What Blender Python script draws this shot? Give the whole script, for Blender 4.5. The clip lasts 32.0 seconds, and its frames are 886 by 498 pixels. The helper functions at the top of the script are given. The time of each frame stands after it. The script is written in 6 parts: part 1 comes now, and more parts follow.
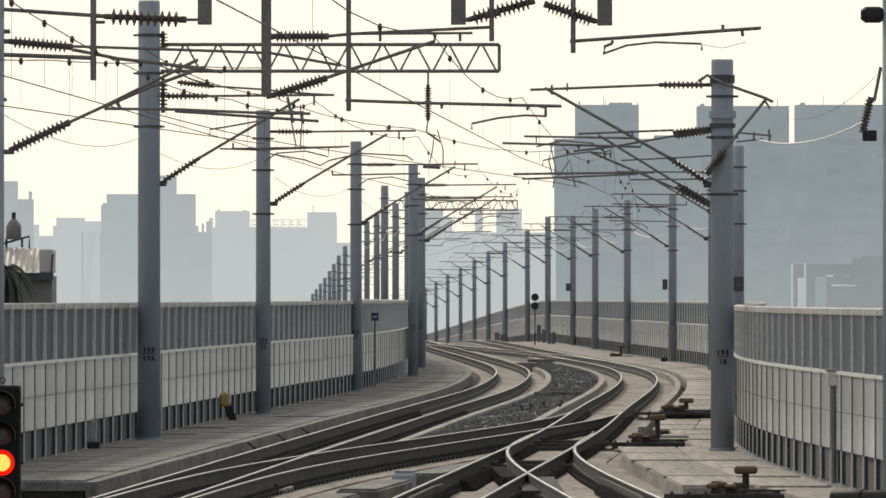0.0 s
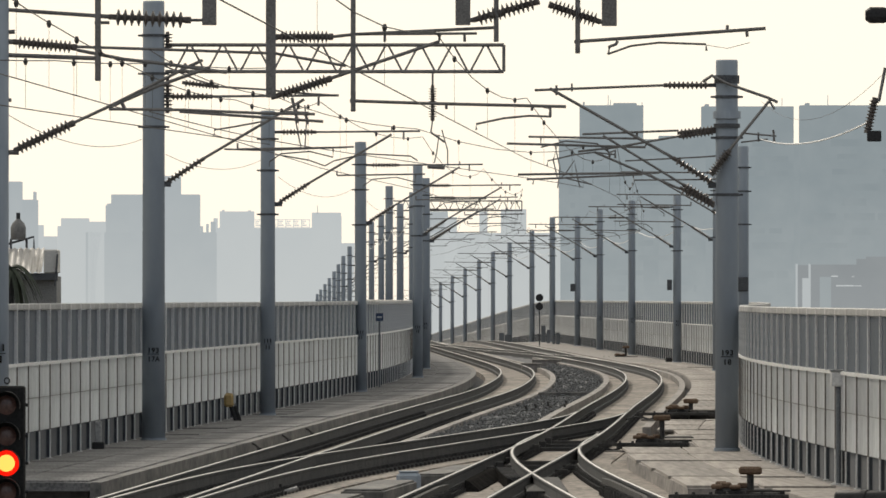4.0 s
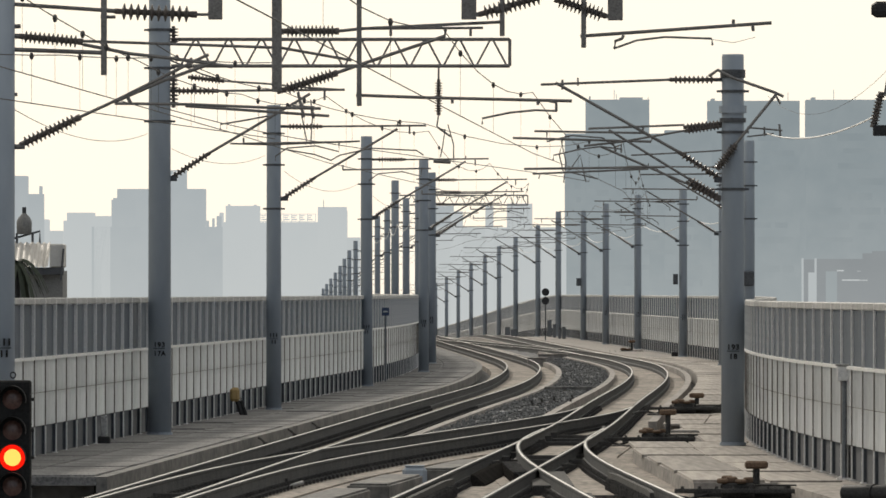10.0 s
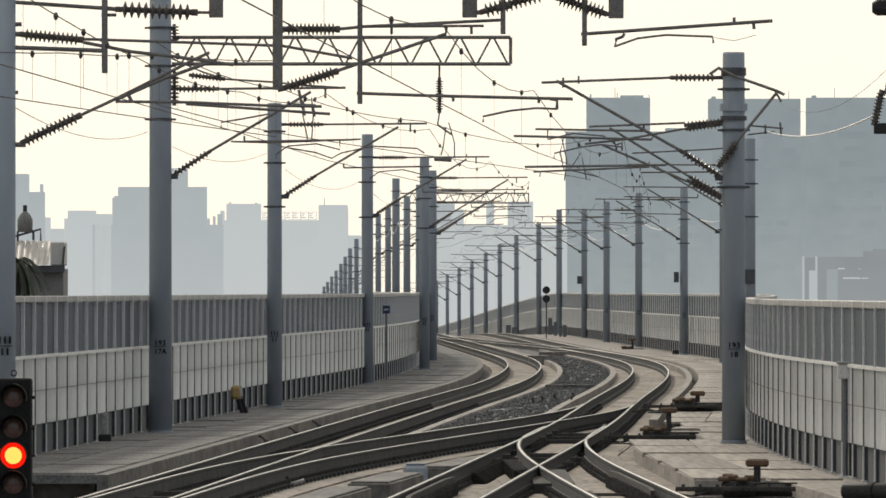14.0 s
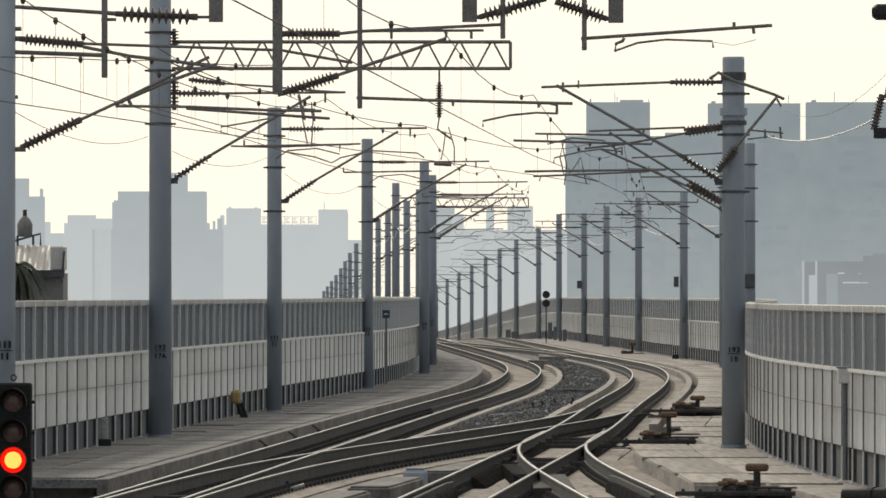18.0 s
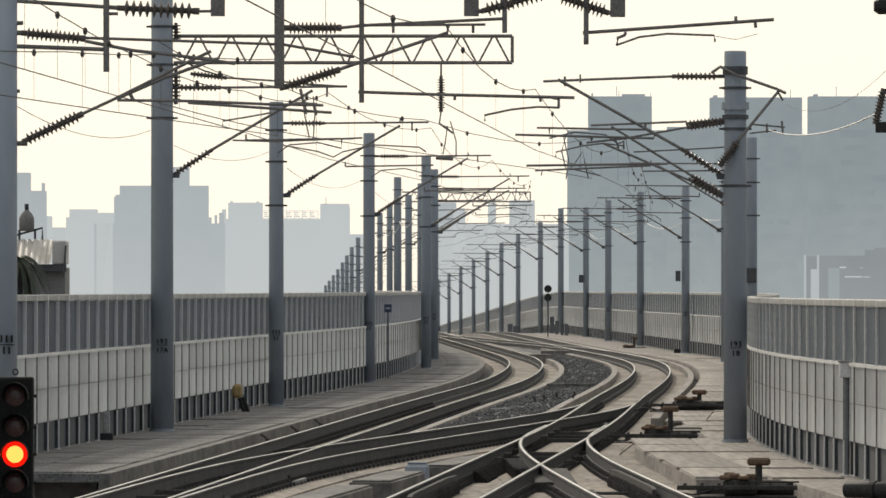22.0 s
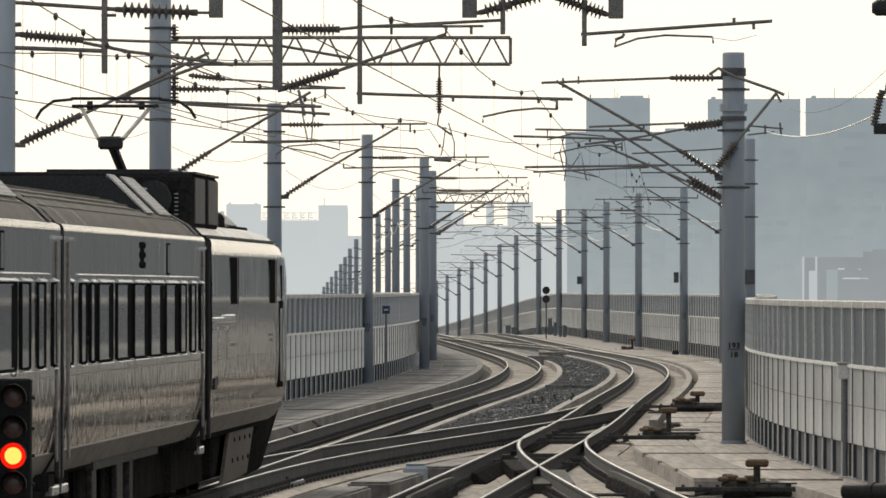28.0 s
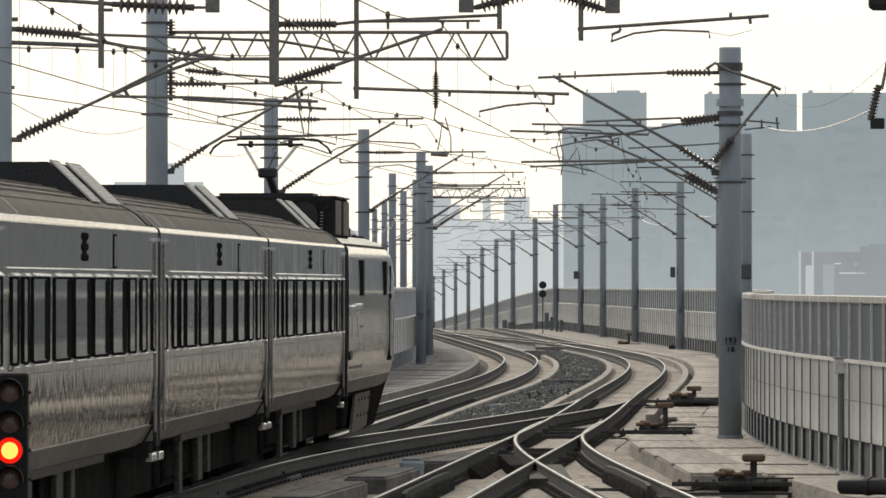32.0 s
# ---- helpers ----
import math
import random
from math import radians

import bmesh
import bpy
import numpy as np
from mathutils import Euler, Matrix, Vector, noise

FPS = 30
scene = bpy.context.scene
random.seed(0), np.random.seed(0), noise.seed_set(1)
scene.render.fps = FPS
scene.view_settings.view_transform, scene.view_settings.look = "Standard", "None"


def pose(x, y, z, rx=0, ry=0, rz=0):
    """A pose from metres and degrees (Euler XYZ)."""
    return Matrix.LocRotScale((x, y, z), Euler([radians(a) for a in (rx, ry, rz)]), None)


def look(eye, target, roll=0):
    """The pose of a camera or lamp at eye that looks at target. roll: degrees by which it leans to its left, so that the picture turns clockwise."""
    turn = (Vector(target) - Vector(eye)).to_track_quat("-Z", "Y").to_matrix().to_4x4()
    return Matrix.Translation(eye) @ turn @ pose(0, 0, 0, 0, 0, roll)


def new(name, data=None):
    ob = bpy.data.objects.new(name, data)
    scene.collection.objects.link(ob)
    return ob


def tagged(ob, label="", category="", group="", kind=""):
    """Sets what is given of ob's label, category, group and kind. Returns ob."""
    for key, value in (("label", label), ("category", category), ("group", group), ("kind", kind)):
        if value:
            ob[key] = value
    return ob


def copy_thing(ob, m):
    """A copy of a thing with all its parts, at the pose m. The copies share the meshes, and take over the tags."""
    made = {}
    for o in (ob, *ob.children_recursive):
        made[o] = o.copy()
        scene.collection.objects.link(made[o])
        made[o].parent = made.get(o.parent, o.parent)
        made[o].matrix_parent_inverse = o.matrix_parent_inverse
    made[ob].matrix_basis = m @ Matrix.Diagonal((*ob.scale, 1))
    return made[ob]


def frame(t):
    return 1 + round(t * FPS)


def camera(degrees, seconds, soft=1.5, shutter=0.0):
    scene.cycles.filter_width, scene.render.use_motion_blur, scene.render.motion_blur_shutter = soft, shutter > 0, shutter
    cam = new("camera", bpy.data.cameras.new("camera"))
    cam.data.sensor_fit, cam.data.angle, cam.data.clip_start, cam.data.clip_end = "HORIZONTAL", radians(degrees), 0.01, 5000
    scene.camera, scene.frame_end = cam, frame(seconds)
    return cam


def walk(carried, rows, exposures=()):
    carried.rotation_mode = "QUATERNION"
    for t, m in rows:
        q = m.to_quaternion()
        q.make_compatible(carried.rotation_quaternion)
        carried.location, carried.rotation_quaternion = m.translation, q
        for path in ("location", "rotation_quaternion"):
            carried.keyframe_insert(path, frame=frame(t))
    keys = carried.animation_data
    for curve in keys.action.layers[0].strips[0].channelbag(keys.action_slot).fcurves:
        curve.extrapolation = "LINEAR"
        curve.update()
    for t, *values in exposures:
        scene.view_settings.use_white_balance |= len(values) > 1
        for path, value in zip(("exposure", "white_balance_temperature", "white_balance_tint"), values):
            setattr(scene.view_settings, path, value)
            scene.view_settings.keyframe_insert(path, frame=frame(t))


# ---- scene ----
cam = camera(5.754, 32.0, soft=1.6)
EYE = 2.42
# seconds, degrees turned to the left, degrees raised: a long lens on a stand, gently shaken
ROWS = [
    (0.0, -0.0783, 0.3149),
    (0.5, -0.0782, 0.3423),
    (1.0, -0.0726, 0.3313),
    (1.5, -0.0681, 0.3287),
    (2.0, -0.0670, 0.3257),
    (2.5, -0.0827, 0.3261),
    (3.0, -0.0675, 0.3314),
    (3.5, -0.0556, 0.3266),
    (5.5, -0.0337, 0.2977),
    (6.0, -0.0281, 0.2977),
    (6.5, -0.0252, 0.2922),
    (7.0, -0.0259, 0.2919),
    (7.5, -0.0157, 0.3101),
    (8.0, 0.0087, 0.3179),
    (8.5, 0.0009, 0.2994),
    (9.0, -0.0036, 0.3043),
    (9.5, -0.0131, 0.3076),
    (10.0, -0.0099, 0.2812),
    (10.5, 0.0091, 0.2822),
    (11.0, 0.0113, 0.2809),
    (11.5, 0.0114, 0.2904),
    (12.0, 0.0062, 0.3029),
    (12.5, -0.0000, 0.2921),
    (13.0, 0.0000, 0.2865),
    (13.5, -0.0055, 0.2872),
    (14.0, -0.0046, 0.2681),
    (14.5, -0.0073, 0.2580),
    (16.5, -0.0118, 0.2614),
    (17.0, -0.0088, 0.2730),
    (17.5, -0.0061, 0.2865),
    (18.0, -0.0056, 0.2977),
    (18.5, -0.0054, 0.2904),
    (19.0, -0.0056, 0.2856),
    (19.5, -0.0022, 0.2806),
    (20.0, -0.0046, 0.2952),
    (20.5, -0.0056, 0.3034),
    (21.0, 0.0062, 0.2938),
    (21.5, 0.0062, 0.2755),
    (22.0, 0.0062, 0.2599),
    (22.5, 0.0113, 0.2809),
    (23.0, 0.0165, 0.2795),
    (23.5, 0.0115, 0.2777),
    (24.0, 0.0113, 0.2722),
    (24.5, 0.0196, 0.2622),
    (25.0, 0.0193, 0.2797),
    (25.5, 0.0197, 0.2793),
    (27.5, 0.0026, 0.2867),
    (28.0, -0.0056, 0.2697),
    (28.5, -0.0051, 0.2698),
    (29.0, -0.0159, 0.2625),
    (29.5, -0.0157, 0.2579),
    (30.0, -0.0112, 0.2528),
    (30.5, -0.0216, 0.2479),
    (31.0, -0.0289, 0.2398),
    (31.5, -0.0226, 0.2363),
    (32.0, -0.0277, 0.2356),
]
walk(cam, [(t, pose(0, 0, EYE, 90 + up, 0, turn)) for t, turn, up in ROWS], [(0.0, 0.0, 6500, 10), (22.0, 0.0, 6500, 10), (26.0, 0.07, 6492, 10), (32.0, 0.17, 6470, 10)])

# ---- light ----
SUN_UP, SUN_TURN = 32.0, -22.0      # degrees above the horizon, degrees to the right of the view
world = bpy.data.worlds.new("world")
scene.world = world
world.use_nodes = True
wn = world.node_tree.nodes
sky = wn.new("ShaderNodeTexSky")
sky.sky_type, sky.sun_disc = "NISHITA", False
sky.sun_elevation, sky.sun_rotation = radians(SUN_UP), radians(SUN_TURN)
sky.air_density, sky.dust_density, sky.ozone_density = 1.0, 1.5, 1.0
# a bright hazy cover lies over the clear sky, brightest round the sun
AIM = (math.cos(radians(SUN_UP)) * math.sin(radians(SUN_TURN)), math.cos(radians(SUN_UP)) * math.cos(radians(SUN_TURN)), math.sin(radians(SUN_UP)))
way, near_sun, haze, veil = wn.new("ShaderNodeTexCoord"), wn.new("ShaderNodeVectorMath"), wn.new("ShaderNodeMapRange"), wn.new("ShaderNodeMix")
tint = wn.new("ShaderNodeMix")
near_sun.operation, haze.interpolation_type, veil.data_type, tint.data_type = "DOT_PRODUCT", "SMOOTHSTEP", "RGBA", "RGBA"
near_sun.inputs[1].default_value = AIM
haze.inputs["From Min"].default_value, haze.inputs["From Max"].default_value = -0.5, 0.7
tint.inputs[6].default_value, tint.inputs[7].default_value = (5.2, 5.6, 6.15, 1), (11.2, 10.6, 9.2, 1)
veil.inputs[0].default_value = 0.85
wl = world.node_tree.links
wl.new(way.outputs["Generated"], near_sun.inputs[0])
wl.new(near_sun.outputs["Value"], haze.inputs[0])
wl.new(haze.outputs[0], tint.inputs[0])
wl.new(tint.outputs[2], veil.inputs[7])
wl.new(sky.outputs[0], veil.inputs[6])
wl.new(veil.outputs[2], wn["Background"].inputs[0])
wn["Background"].inputs[1].default_value = 0.1
sun = new("sun", bpy.data.lights.new("sun", "SUN"))
sun.data.energy, sun.data.angle, sun.data.color = 1.7, radians(5), (1.0, 0.92, 0.81)
sun.matrix_world = look((0, 0, 60), (-60 * math.sin(radians(SUN_TURN)), -60 * math.cos(radians(SUN_TURN)), 60 - 60 * math.tan(radians(SUN_UP))))


# ---- materials ----
def material(name, low, high, rough=0.6, metal=0.0, scale=6.0, grain=60.0, bump=0.15, stretch=(1, 1, 1), vary=0.0, stain=0.35):
    """Two colours mixed by broad stains and fine grain, in metres, with a fine relief."""
    m = bpy.data.materials.new(name)
    m.use_nodes = True
    n, l = m.node_tree.nodes, m.node_tree.links
    b = n["Principled BSDF"]
    co, mp = n.new("ShaderNodeTexCoord"), n.new("ShaderNodeMapping")
    mp.inputs["Scale"].default_value = stretch
    l.new(co.outputs["Object"], mp.inputs[0])
    big, small = n.new("ShaderNodeTexNoise"), n.new("ShaderNodeTexNoise")
    big.inputs["Scale"].default_value, big.inputs["Detail"].default_value = scale, 5
    small.inputs["Scale"].default_value, small.inputs["Detail"].default_value = grain, 3
    for x in (big, small):
        l.new(mp.outputs[0], x.inputs["Vector"])
    add = n.new("ShaderNodeMix")
    add.inputs[0].default_value = stain
    l.new(small.outputs["Fac"], add.inputs[2])
    l.new(big.outputs["Fac"], add.inputs[3])
    ramp = n.new("ShaderNodeValToRGB")
    ramp.color_ramp.elements[0].position, ramp.color_ramp.elements[1].position = 0.36, 0.64
    ramp.color_ramp.elements[0].color, ramp.color_ramp.elements[1].color = (*low, 1), (*high, 1)
    l.new(add.outputs[0], ramp.inputs[0])
    colour = ramp.outputs[0]
    if vary:
        info, hsv, rng = n.new("ShaderNodeObjectInfo"), n.new("ShaderNodeHueSaturation"), n.new("ShaderNodeMapRange")
        rng.inputs["To Min"].default_value, rng.inputs["To Max"].default_value = 1 - vary, 1 + vary
        l.new(info.outputs["Random"], rng.inputs[0])
        l.new(rng.outputs[0], hsv.inputs["Value"])
        l.new(colour, hsv.inputs["Color"])
        colour = hsv.outputs[0]
    l.new(colour, b.inputs["Base Color"])
    b.inputs["Roughness"].default_value, b.inputs["Metallic"].default_value = rough, metal
    if bump:
        bp = n.new("ShaderNodeBump")
        bp.inputs["Strength"].default_value, bp.inputs["Distance"].default_value = bump, 0.02
        l.new(add.outputs[0], bp.inputs["Height"])
        l.new(bp.outputs[0], b.inputs["Normal"])
    return m


def glow(name, colour, strength):
    m = bpy.data.materials.new(name)
    m.use_nodes = True
    n = m.node_tree.nodes
    e = n.new("ShaderNodeEmission")
    e.inputs[0].default_value, e.inputs[1].default_value = (*colour, 1), strength
    m.node_tree.links.new(e.outputs[0], n["Material Output"].inputs[0])
    return m


def translucent(m, share):
    """Lets part of the light through a thin sheet."""
    n, l = m.node_tree.nodes, m.node_tree.links
    mix, t = n.new("ShaderNodeMixShader"), n.new("ShaderNodeBsdfTranslucent")
    t.inputs[0].default_value = (0.62, 0.645, 0.66, 1)
    mix.inputs[0].default_value = share
    l.new(n["Principled BSDF"].outputs[0], mix.inputs[1])
    l.new(t.outputs[0], mix.inputs[2])
    l.new(mix.outputs[0], n["Material Output"].inputs[0])


CONCRETE = material("concrete", (0.15, 0.14, 0.13), (0.33, 0.3, 0.27), 0.85, 0, 0.9, 9, 0.4, (1, 0.25, 1), stain=0.5)
# left walkway paving: the barrier's shade is put into a darker, cooler grey
PAVING_SHADED = material("shaded_paving", (0.048, 0.048, 0.048), (0.21, 0.205, 0.2), 0.85, 0, 1.6, 22, 0.5, (1, 0.25, 1), vary=0.14, stain=0.45)
# darker concrete for the troughs, left kerb and gravel sill
TROUGH = material("dark_trough_concrete", (0.06, 0.06, 0.058), (0.19, 0.18, 0.165), 0.85, 0, 1.4, 9, 0.4, (1, 0.4, 1), stain=0.55)
PAVING = material("paving", (0.18, 0.163, 0.145), (0.39, 0.352, 0.31), 0.85, 0, 1.3, 9, 0.4, (1, 0.2, 1), vary=0.16, stain=0.5)
SLAB = material("track_slab", (0.1, 0.087, 0.073), (0.33, 0.285, 0.238), 0.85, 0, 1.0, 9, 0.4, (1, 0.2, 1), stain=0.5)
GRAVEL = material("gravel", (0.06, 0.063, 0.066), (0.165, 0.166, 0.166), 0.95, 0, 1.5, 18, 1.0)
RAIL = material("rail_steel", (0.24, 0.23, 0.215), (0.52, 0.5, 0.47), 0.36, 1, 1.2, 25, 0.1, (1, 0.3, 1), stain=0.6)
RUST = material("rusty_rail_side", (0.034, 0.037, 0.04), (0.088, 0.088, 0.088), 0.8, 0.2, 3, 50, 0.3)
CLIP = material("dark_iron", (0.032, 0.033, 0.034), (0.095, 0.091, 0.086), 0.8, 0.2, 5, 60, 0.2)
POLE = material("grey_pole_paint", (0.25, 0.287, 0.326), (0.3, 0.338, 0.378), 0.7, 0, 0.8, 6, 0.0, (1, 1, 0.4), stain=0.6)
BAND = material("dark_band_steel", (0.05, 0.053, 0.058), (0.12, 0.124, 0.13), 0.6, 0.3, 4, 40, 0.1)
TUBE = material("galvanised_tube", (0.13, 0.126, 0.12), (0.24, 0.232, 0.222), 0.6, 0.4, 4, 50, 0.1)
CERAMIC = material("brown_ceramic", (0.075, 0.066, 0.06), (0.15, 0.132, 0.118), 0.35, 0, 6, 60, 0.05)
WIRE = material("dark_wire", (0.035, 0.034, 0.033), (0.075, 0.072, 0.068), 0.7, 0.0, 3, 30, 0.0)
WHITE_CABLE = material("white_cable", (0.7, 0.69, 0.66), (0.8, 0.79, 0.76), 0.5, 0, 4, 30, 0.0)
PANEL_DARK = material("grey_barrier_panel", (0.052, 0.066, 0.082), (0.096, 0.115, 0.14), 0.6, 0, 1.2, 30, 0.1, (1, 1, 0.3), vary=0.12)
# recess shade of the lower panels and post backs is in this grey
SHADED_BASE = material("shaded_base_panel", (0.034, 0.039, 0.046), (0.064, 0.072, 0.082), 0.7, 0, 1.2, 20, 0.1, (1, 1, 0.4), vary=0.12)
PANEL_DARK.node_tree.nodes["Principled BSDF"].inputs["Specular IOR Level"].default_value = 0.09
PANEL_WHITE = material("white_barrier_panel", (0.4, 0.4, 0.39), (0.88, 0.875, 0.86), 0.55, 0, 1.6, 7, 0.15, (1, 0.6, 0.8), vary=0.2, stain=0.62)
translucent(PANEL_WHITE, 0.55)
WEB = material("dull_zinc", (0.1, 0.11, 0.12), (0.165, 0.178, 0.19), 0.6, 0.1, 2, 30, 0.1)
BROWN_GREY = material("brown_grey_trim", (0.13, 0.118, 0.108), (0.24, 0.22, 0.2), 0.7, 0.1, 2, 30, 0.1)
POST = material("galvanised_post", (0.56, 0.56, 0.55), (0.78, 0.77, 0.75), 0.5, 0.3, 2, 30, 0.1)
CAP = material("barrier_cap", (0.22, 0.22, 0.215), (0.42, 0.415, 0.4), 0.6, 0.1, 2, 30, 0.1, vary=0.08)
def streaked_steel(name, low, high, rough, relief):
    """Polished sheet steel, slightly wavy lengthways, streaky reflections painted in as faint vertical streaks."""
    m = bpy.data.materials.new(name)
    m.use_nodes = True
    n, l = m.node_tree.nodes, m.node_tree.links
    b = n["Principled BSDF"]
    co = n.new("ShaderNodeTexCoord")
    outs = []
    for stretch, scale, detail in (((1, 5.5, 0.8), 1.0, 1.0), ((1, 11, 0.5), 1.0, 2.0), ((1, 0.5, 1.2), 1.0, 3.0)):
        mp, t = n.new("ShaderNodeMapping"), n.new("ShaderNodeTexNoise")
        mp.inputs["Scale"].default_value = stretch
        t.inputs["Scale"].default_value, t.inputs["Detail"].default_value = scale, detail
        l.new(co.outputs["Object"], mp.inputs[0])
        l.new(mp.outputs[0], t.inputs["Vector"])
        outs.append(t.outputs["Fac"])
    add = n.new("ShaderNodeMix")
    add.inputs[0].default_value = 0.45
    l.new(outs[1], add.inputs[2])
    l.new(outs[2], add.inputs[3])
    ramp = n.new("ShaderNodeValToRGB")
    ramp.color_ramp.elements[0].position, ramp.color_ramp.elements[1].position = 0.34, 0.62
    ramp.color_ramp.elements[0].color, ramp.color_ramp.elements[1].color = (*low, 1), (*high, 1)
    l.new(add.outputs[0], ramp.inputs[0])
    l.new(ramp.outputs[0], b.inputs["Base Color"])
    b.inputs["Roughness"].default_value, b.inputs["Metallic"].default_value = rough, 1
    b.inputs["Specular Tint"].default_value = (0.7, 0.68, 0.66, 1)
    bp = n.new("ShaderNodeBump")
    bp.inputs["Strength"].default_value, bp.inputs["Distance"].default_value = 1.0, relief
    l.new(outs[0], bp.inputs["Height"])
    l.new(bp.outputs[0], b.inputs["Normal"])
    return m


STEEL = streaked_steel("polished_stainless", (0.66, 0.64, 0.605), (0.97, 0.945, 0.9), 0.045, 0.0055)
WORN_STEEL = material("weathered_steel", (0.3, 0.29, 0.27), (0.62, 0.6, 0.57), 0.28, 1, 1.5, 4, 0.3, (1, 0.5, 1), stain=0.5)
ROOF = material("grey_roof_paint", (0.06, 0.053, 0.046), (0.125, 0.11, 0.095), 0.7, 0.1, 1.0, 20, 0.1)
BLACK = material("black_rubber", (0.02, 0.02, 0.021), (0.042, 0.042, 0.043), 0.6, 0, 3, 40, 0.1)
UNDER = material("dirty_underframe", (0.014, 0.0137, 0.0133), (0.034, 0.032, 0.03), 0.9, 0, 2, 30, 0.2)
# duller, browner steel for the valance and sill seams
DULL_STEEL = material("dull_brown_steel", (0.1, 0.09, 0.082), (0.2, 0.184, 0.168), 0.5, 0.3, 1.2, 9, 0.1, (1, 0.4, 1))
HANGER = material("dusty_grey_plate", (0.032, 0.03, 0.028), (0.075, 0.069, 0.063), 0.8, 0, 2, 30, 0.2)
ROOF_BOX = material("brown_box_side", (0.05, 0.046, 0.042), (0.095, 0.088, 0.08), 0.75, 0, 1.2, 12, 0.15)
# flat black; also paints recess shade at windows and cab door edges
VOID = material("flat_black_recess", (0.012, 0.012, 0.012), (0.02, 0.02, 0.02), 0.9, 0, 3, 40, 0.0)
VOID.node_tree.nodes["Principled BSDF"].inputs["Specular IOR Level"].default_value = 0.0
WINDOW = material("tinted_glass", (0.012, 0.014, 0.016), (0.02, 0.022, 0.025), 0.06, 0, 1, 10, 0.0)
WINDOW.node_tree.nodes["Principled BSDF"].inputs["Specular Tint"].default_value = (0.35, 0.36, 0.37, 1)
CHROME = material("bright_steel_trim", (0.6, 0.6, 0.6), (0.75, 0.75, 0.75), 0.2, 1, 4, 30, 0.0)
LOUVRE = material("light_grey_louvre", (0.3, 0.29, 0.28), (0.45, 0.44, 0.42), 0.6, 0.1, 3, 40, 0.1)
SIGNAL_BLACK = material("signal_black", (0.01, 0.01, 0.01), (0.022, 0.022, 0.022), 0.7, 0, 4, 50, 0.1)
LENS_OFF = material("unlit_lens", (0.1, 0.058, 0.05), (0.16, 0.09, 0.075), 0.25, 0, 4, 50, 0.0)
LENS_RED = glow("lit_red_lens", (1.0, 0.16, 0.03), 5.0)
# no bloom here: a glowing ring paints the lamp's red halo
LENS_HALO = glow("red_halo_glow", (1.0, 0.012, 0.004), 1.1)
OCHRE = material("ochre_paint", (0.3, 0.2, 0.08), (0.45, 0.32, 0.13), 0.7, 0, 5, 40, 0.2)
BLUE_SIGN = material("blue_sign", (0.03, 0.05, 0.1), (0.05, 0.075, 0.14), 0.5, 0, 5, 40, 0.0)
INK = material("black_letters", (0.01, 0.01, 0.01), (0.02, 0.02, 0.02), 0.7, 0, 5, 40, 0.0)
LEAF = material("dark_leaves", (0.014, 0.02, 0.011), (0.038, 0.05, 0.028), 0.7, 0, 3, 30, 0.2, vary=0.1)
SHEET = material("corrugated_sheet", (0.35, 0.34, 0.32), (0.55, 0.53, 0.5), 0.5, 0.4, 1.5, 20, 0.1)
DARK_WALL = material("grey_shed_wall", (0.12, 0.12, 0.115), (0.23, 0.225, 0.215), 0.8, 0, 1, 15, 0.2)
EARTH = material("far_ground", (0.1, 0.1, 0.09), (0.2, 0.19, 0.17), 0.9, 0, 0.01, 0.1, 0.0)
BROWN = material("rust_brown_iron", (0.09, 0.055, 0.035), (0.2, 0.13, 0.08), 0.75, 0.1, 6, 50, 0.3)
for m in (BLACK, UNDER, INK, SIGNAL_BLACK, ROOF, TUBE, CERAMIC, BAND, CLIP, RUST):
    m.node_tree.nodes["Principled BSDF"].inputs["Specular IOR Level"].default_value = 0.15
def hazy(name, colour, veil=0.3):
    """A glowing distant backdrop front, haze painted in: paler towards the ground, faintly mottled."""
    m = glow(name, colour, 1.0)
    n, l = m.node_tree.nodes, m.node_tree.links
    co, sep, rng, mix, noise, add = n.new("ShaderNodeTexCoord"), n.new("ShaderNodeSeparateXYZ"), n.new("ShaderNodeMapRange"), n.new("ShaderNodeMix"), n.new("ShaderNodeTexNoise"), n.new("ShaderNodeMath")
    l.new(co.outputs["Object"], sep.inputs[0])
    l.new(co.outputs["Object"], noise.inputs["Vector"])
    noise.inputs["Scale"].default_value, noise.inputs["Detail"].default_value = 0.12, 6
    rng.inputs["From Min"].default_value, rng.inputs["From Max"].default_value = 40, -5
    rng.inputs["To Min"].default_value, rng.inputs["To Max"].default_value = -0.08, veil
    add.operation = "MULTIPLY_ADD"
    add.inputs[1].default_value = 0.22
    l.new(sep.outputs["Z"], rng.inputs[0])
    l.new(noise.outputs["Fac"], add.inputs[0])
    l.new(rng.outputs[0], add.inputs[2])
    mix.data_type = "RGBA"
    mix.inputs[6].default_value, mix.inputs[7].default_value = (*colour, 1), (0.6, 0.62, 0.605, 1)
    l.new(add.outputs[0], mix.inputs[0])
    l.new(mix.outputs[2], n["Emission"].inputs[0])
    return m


UNDER.node_tree.nodes["Principled BSDF"].inputs["Specular IOR Level"].default_value = 0.0
HANGER.node_tree.nodes["Principled BSDF"].inputs["Specular IOR Level"].default_value = 0.1
FAR_WINDOW = hazy("painted_haze_windows", (0.246, 0.287, 0.303), 0.14)
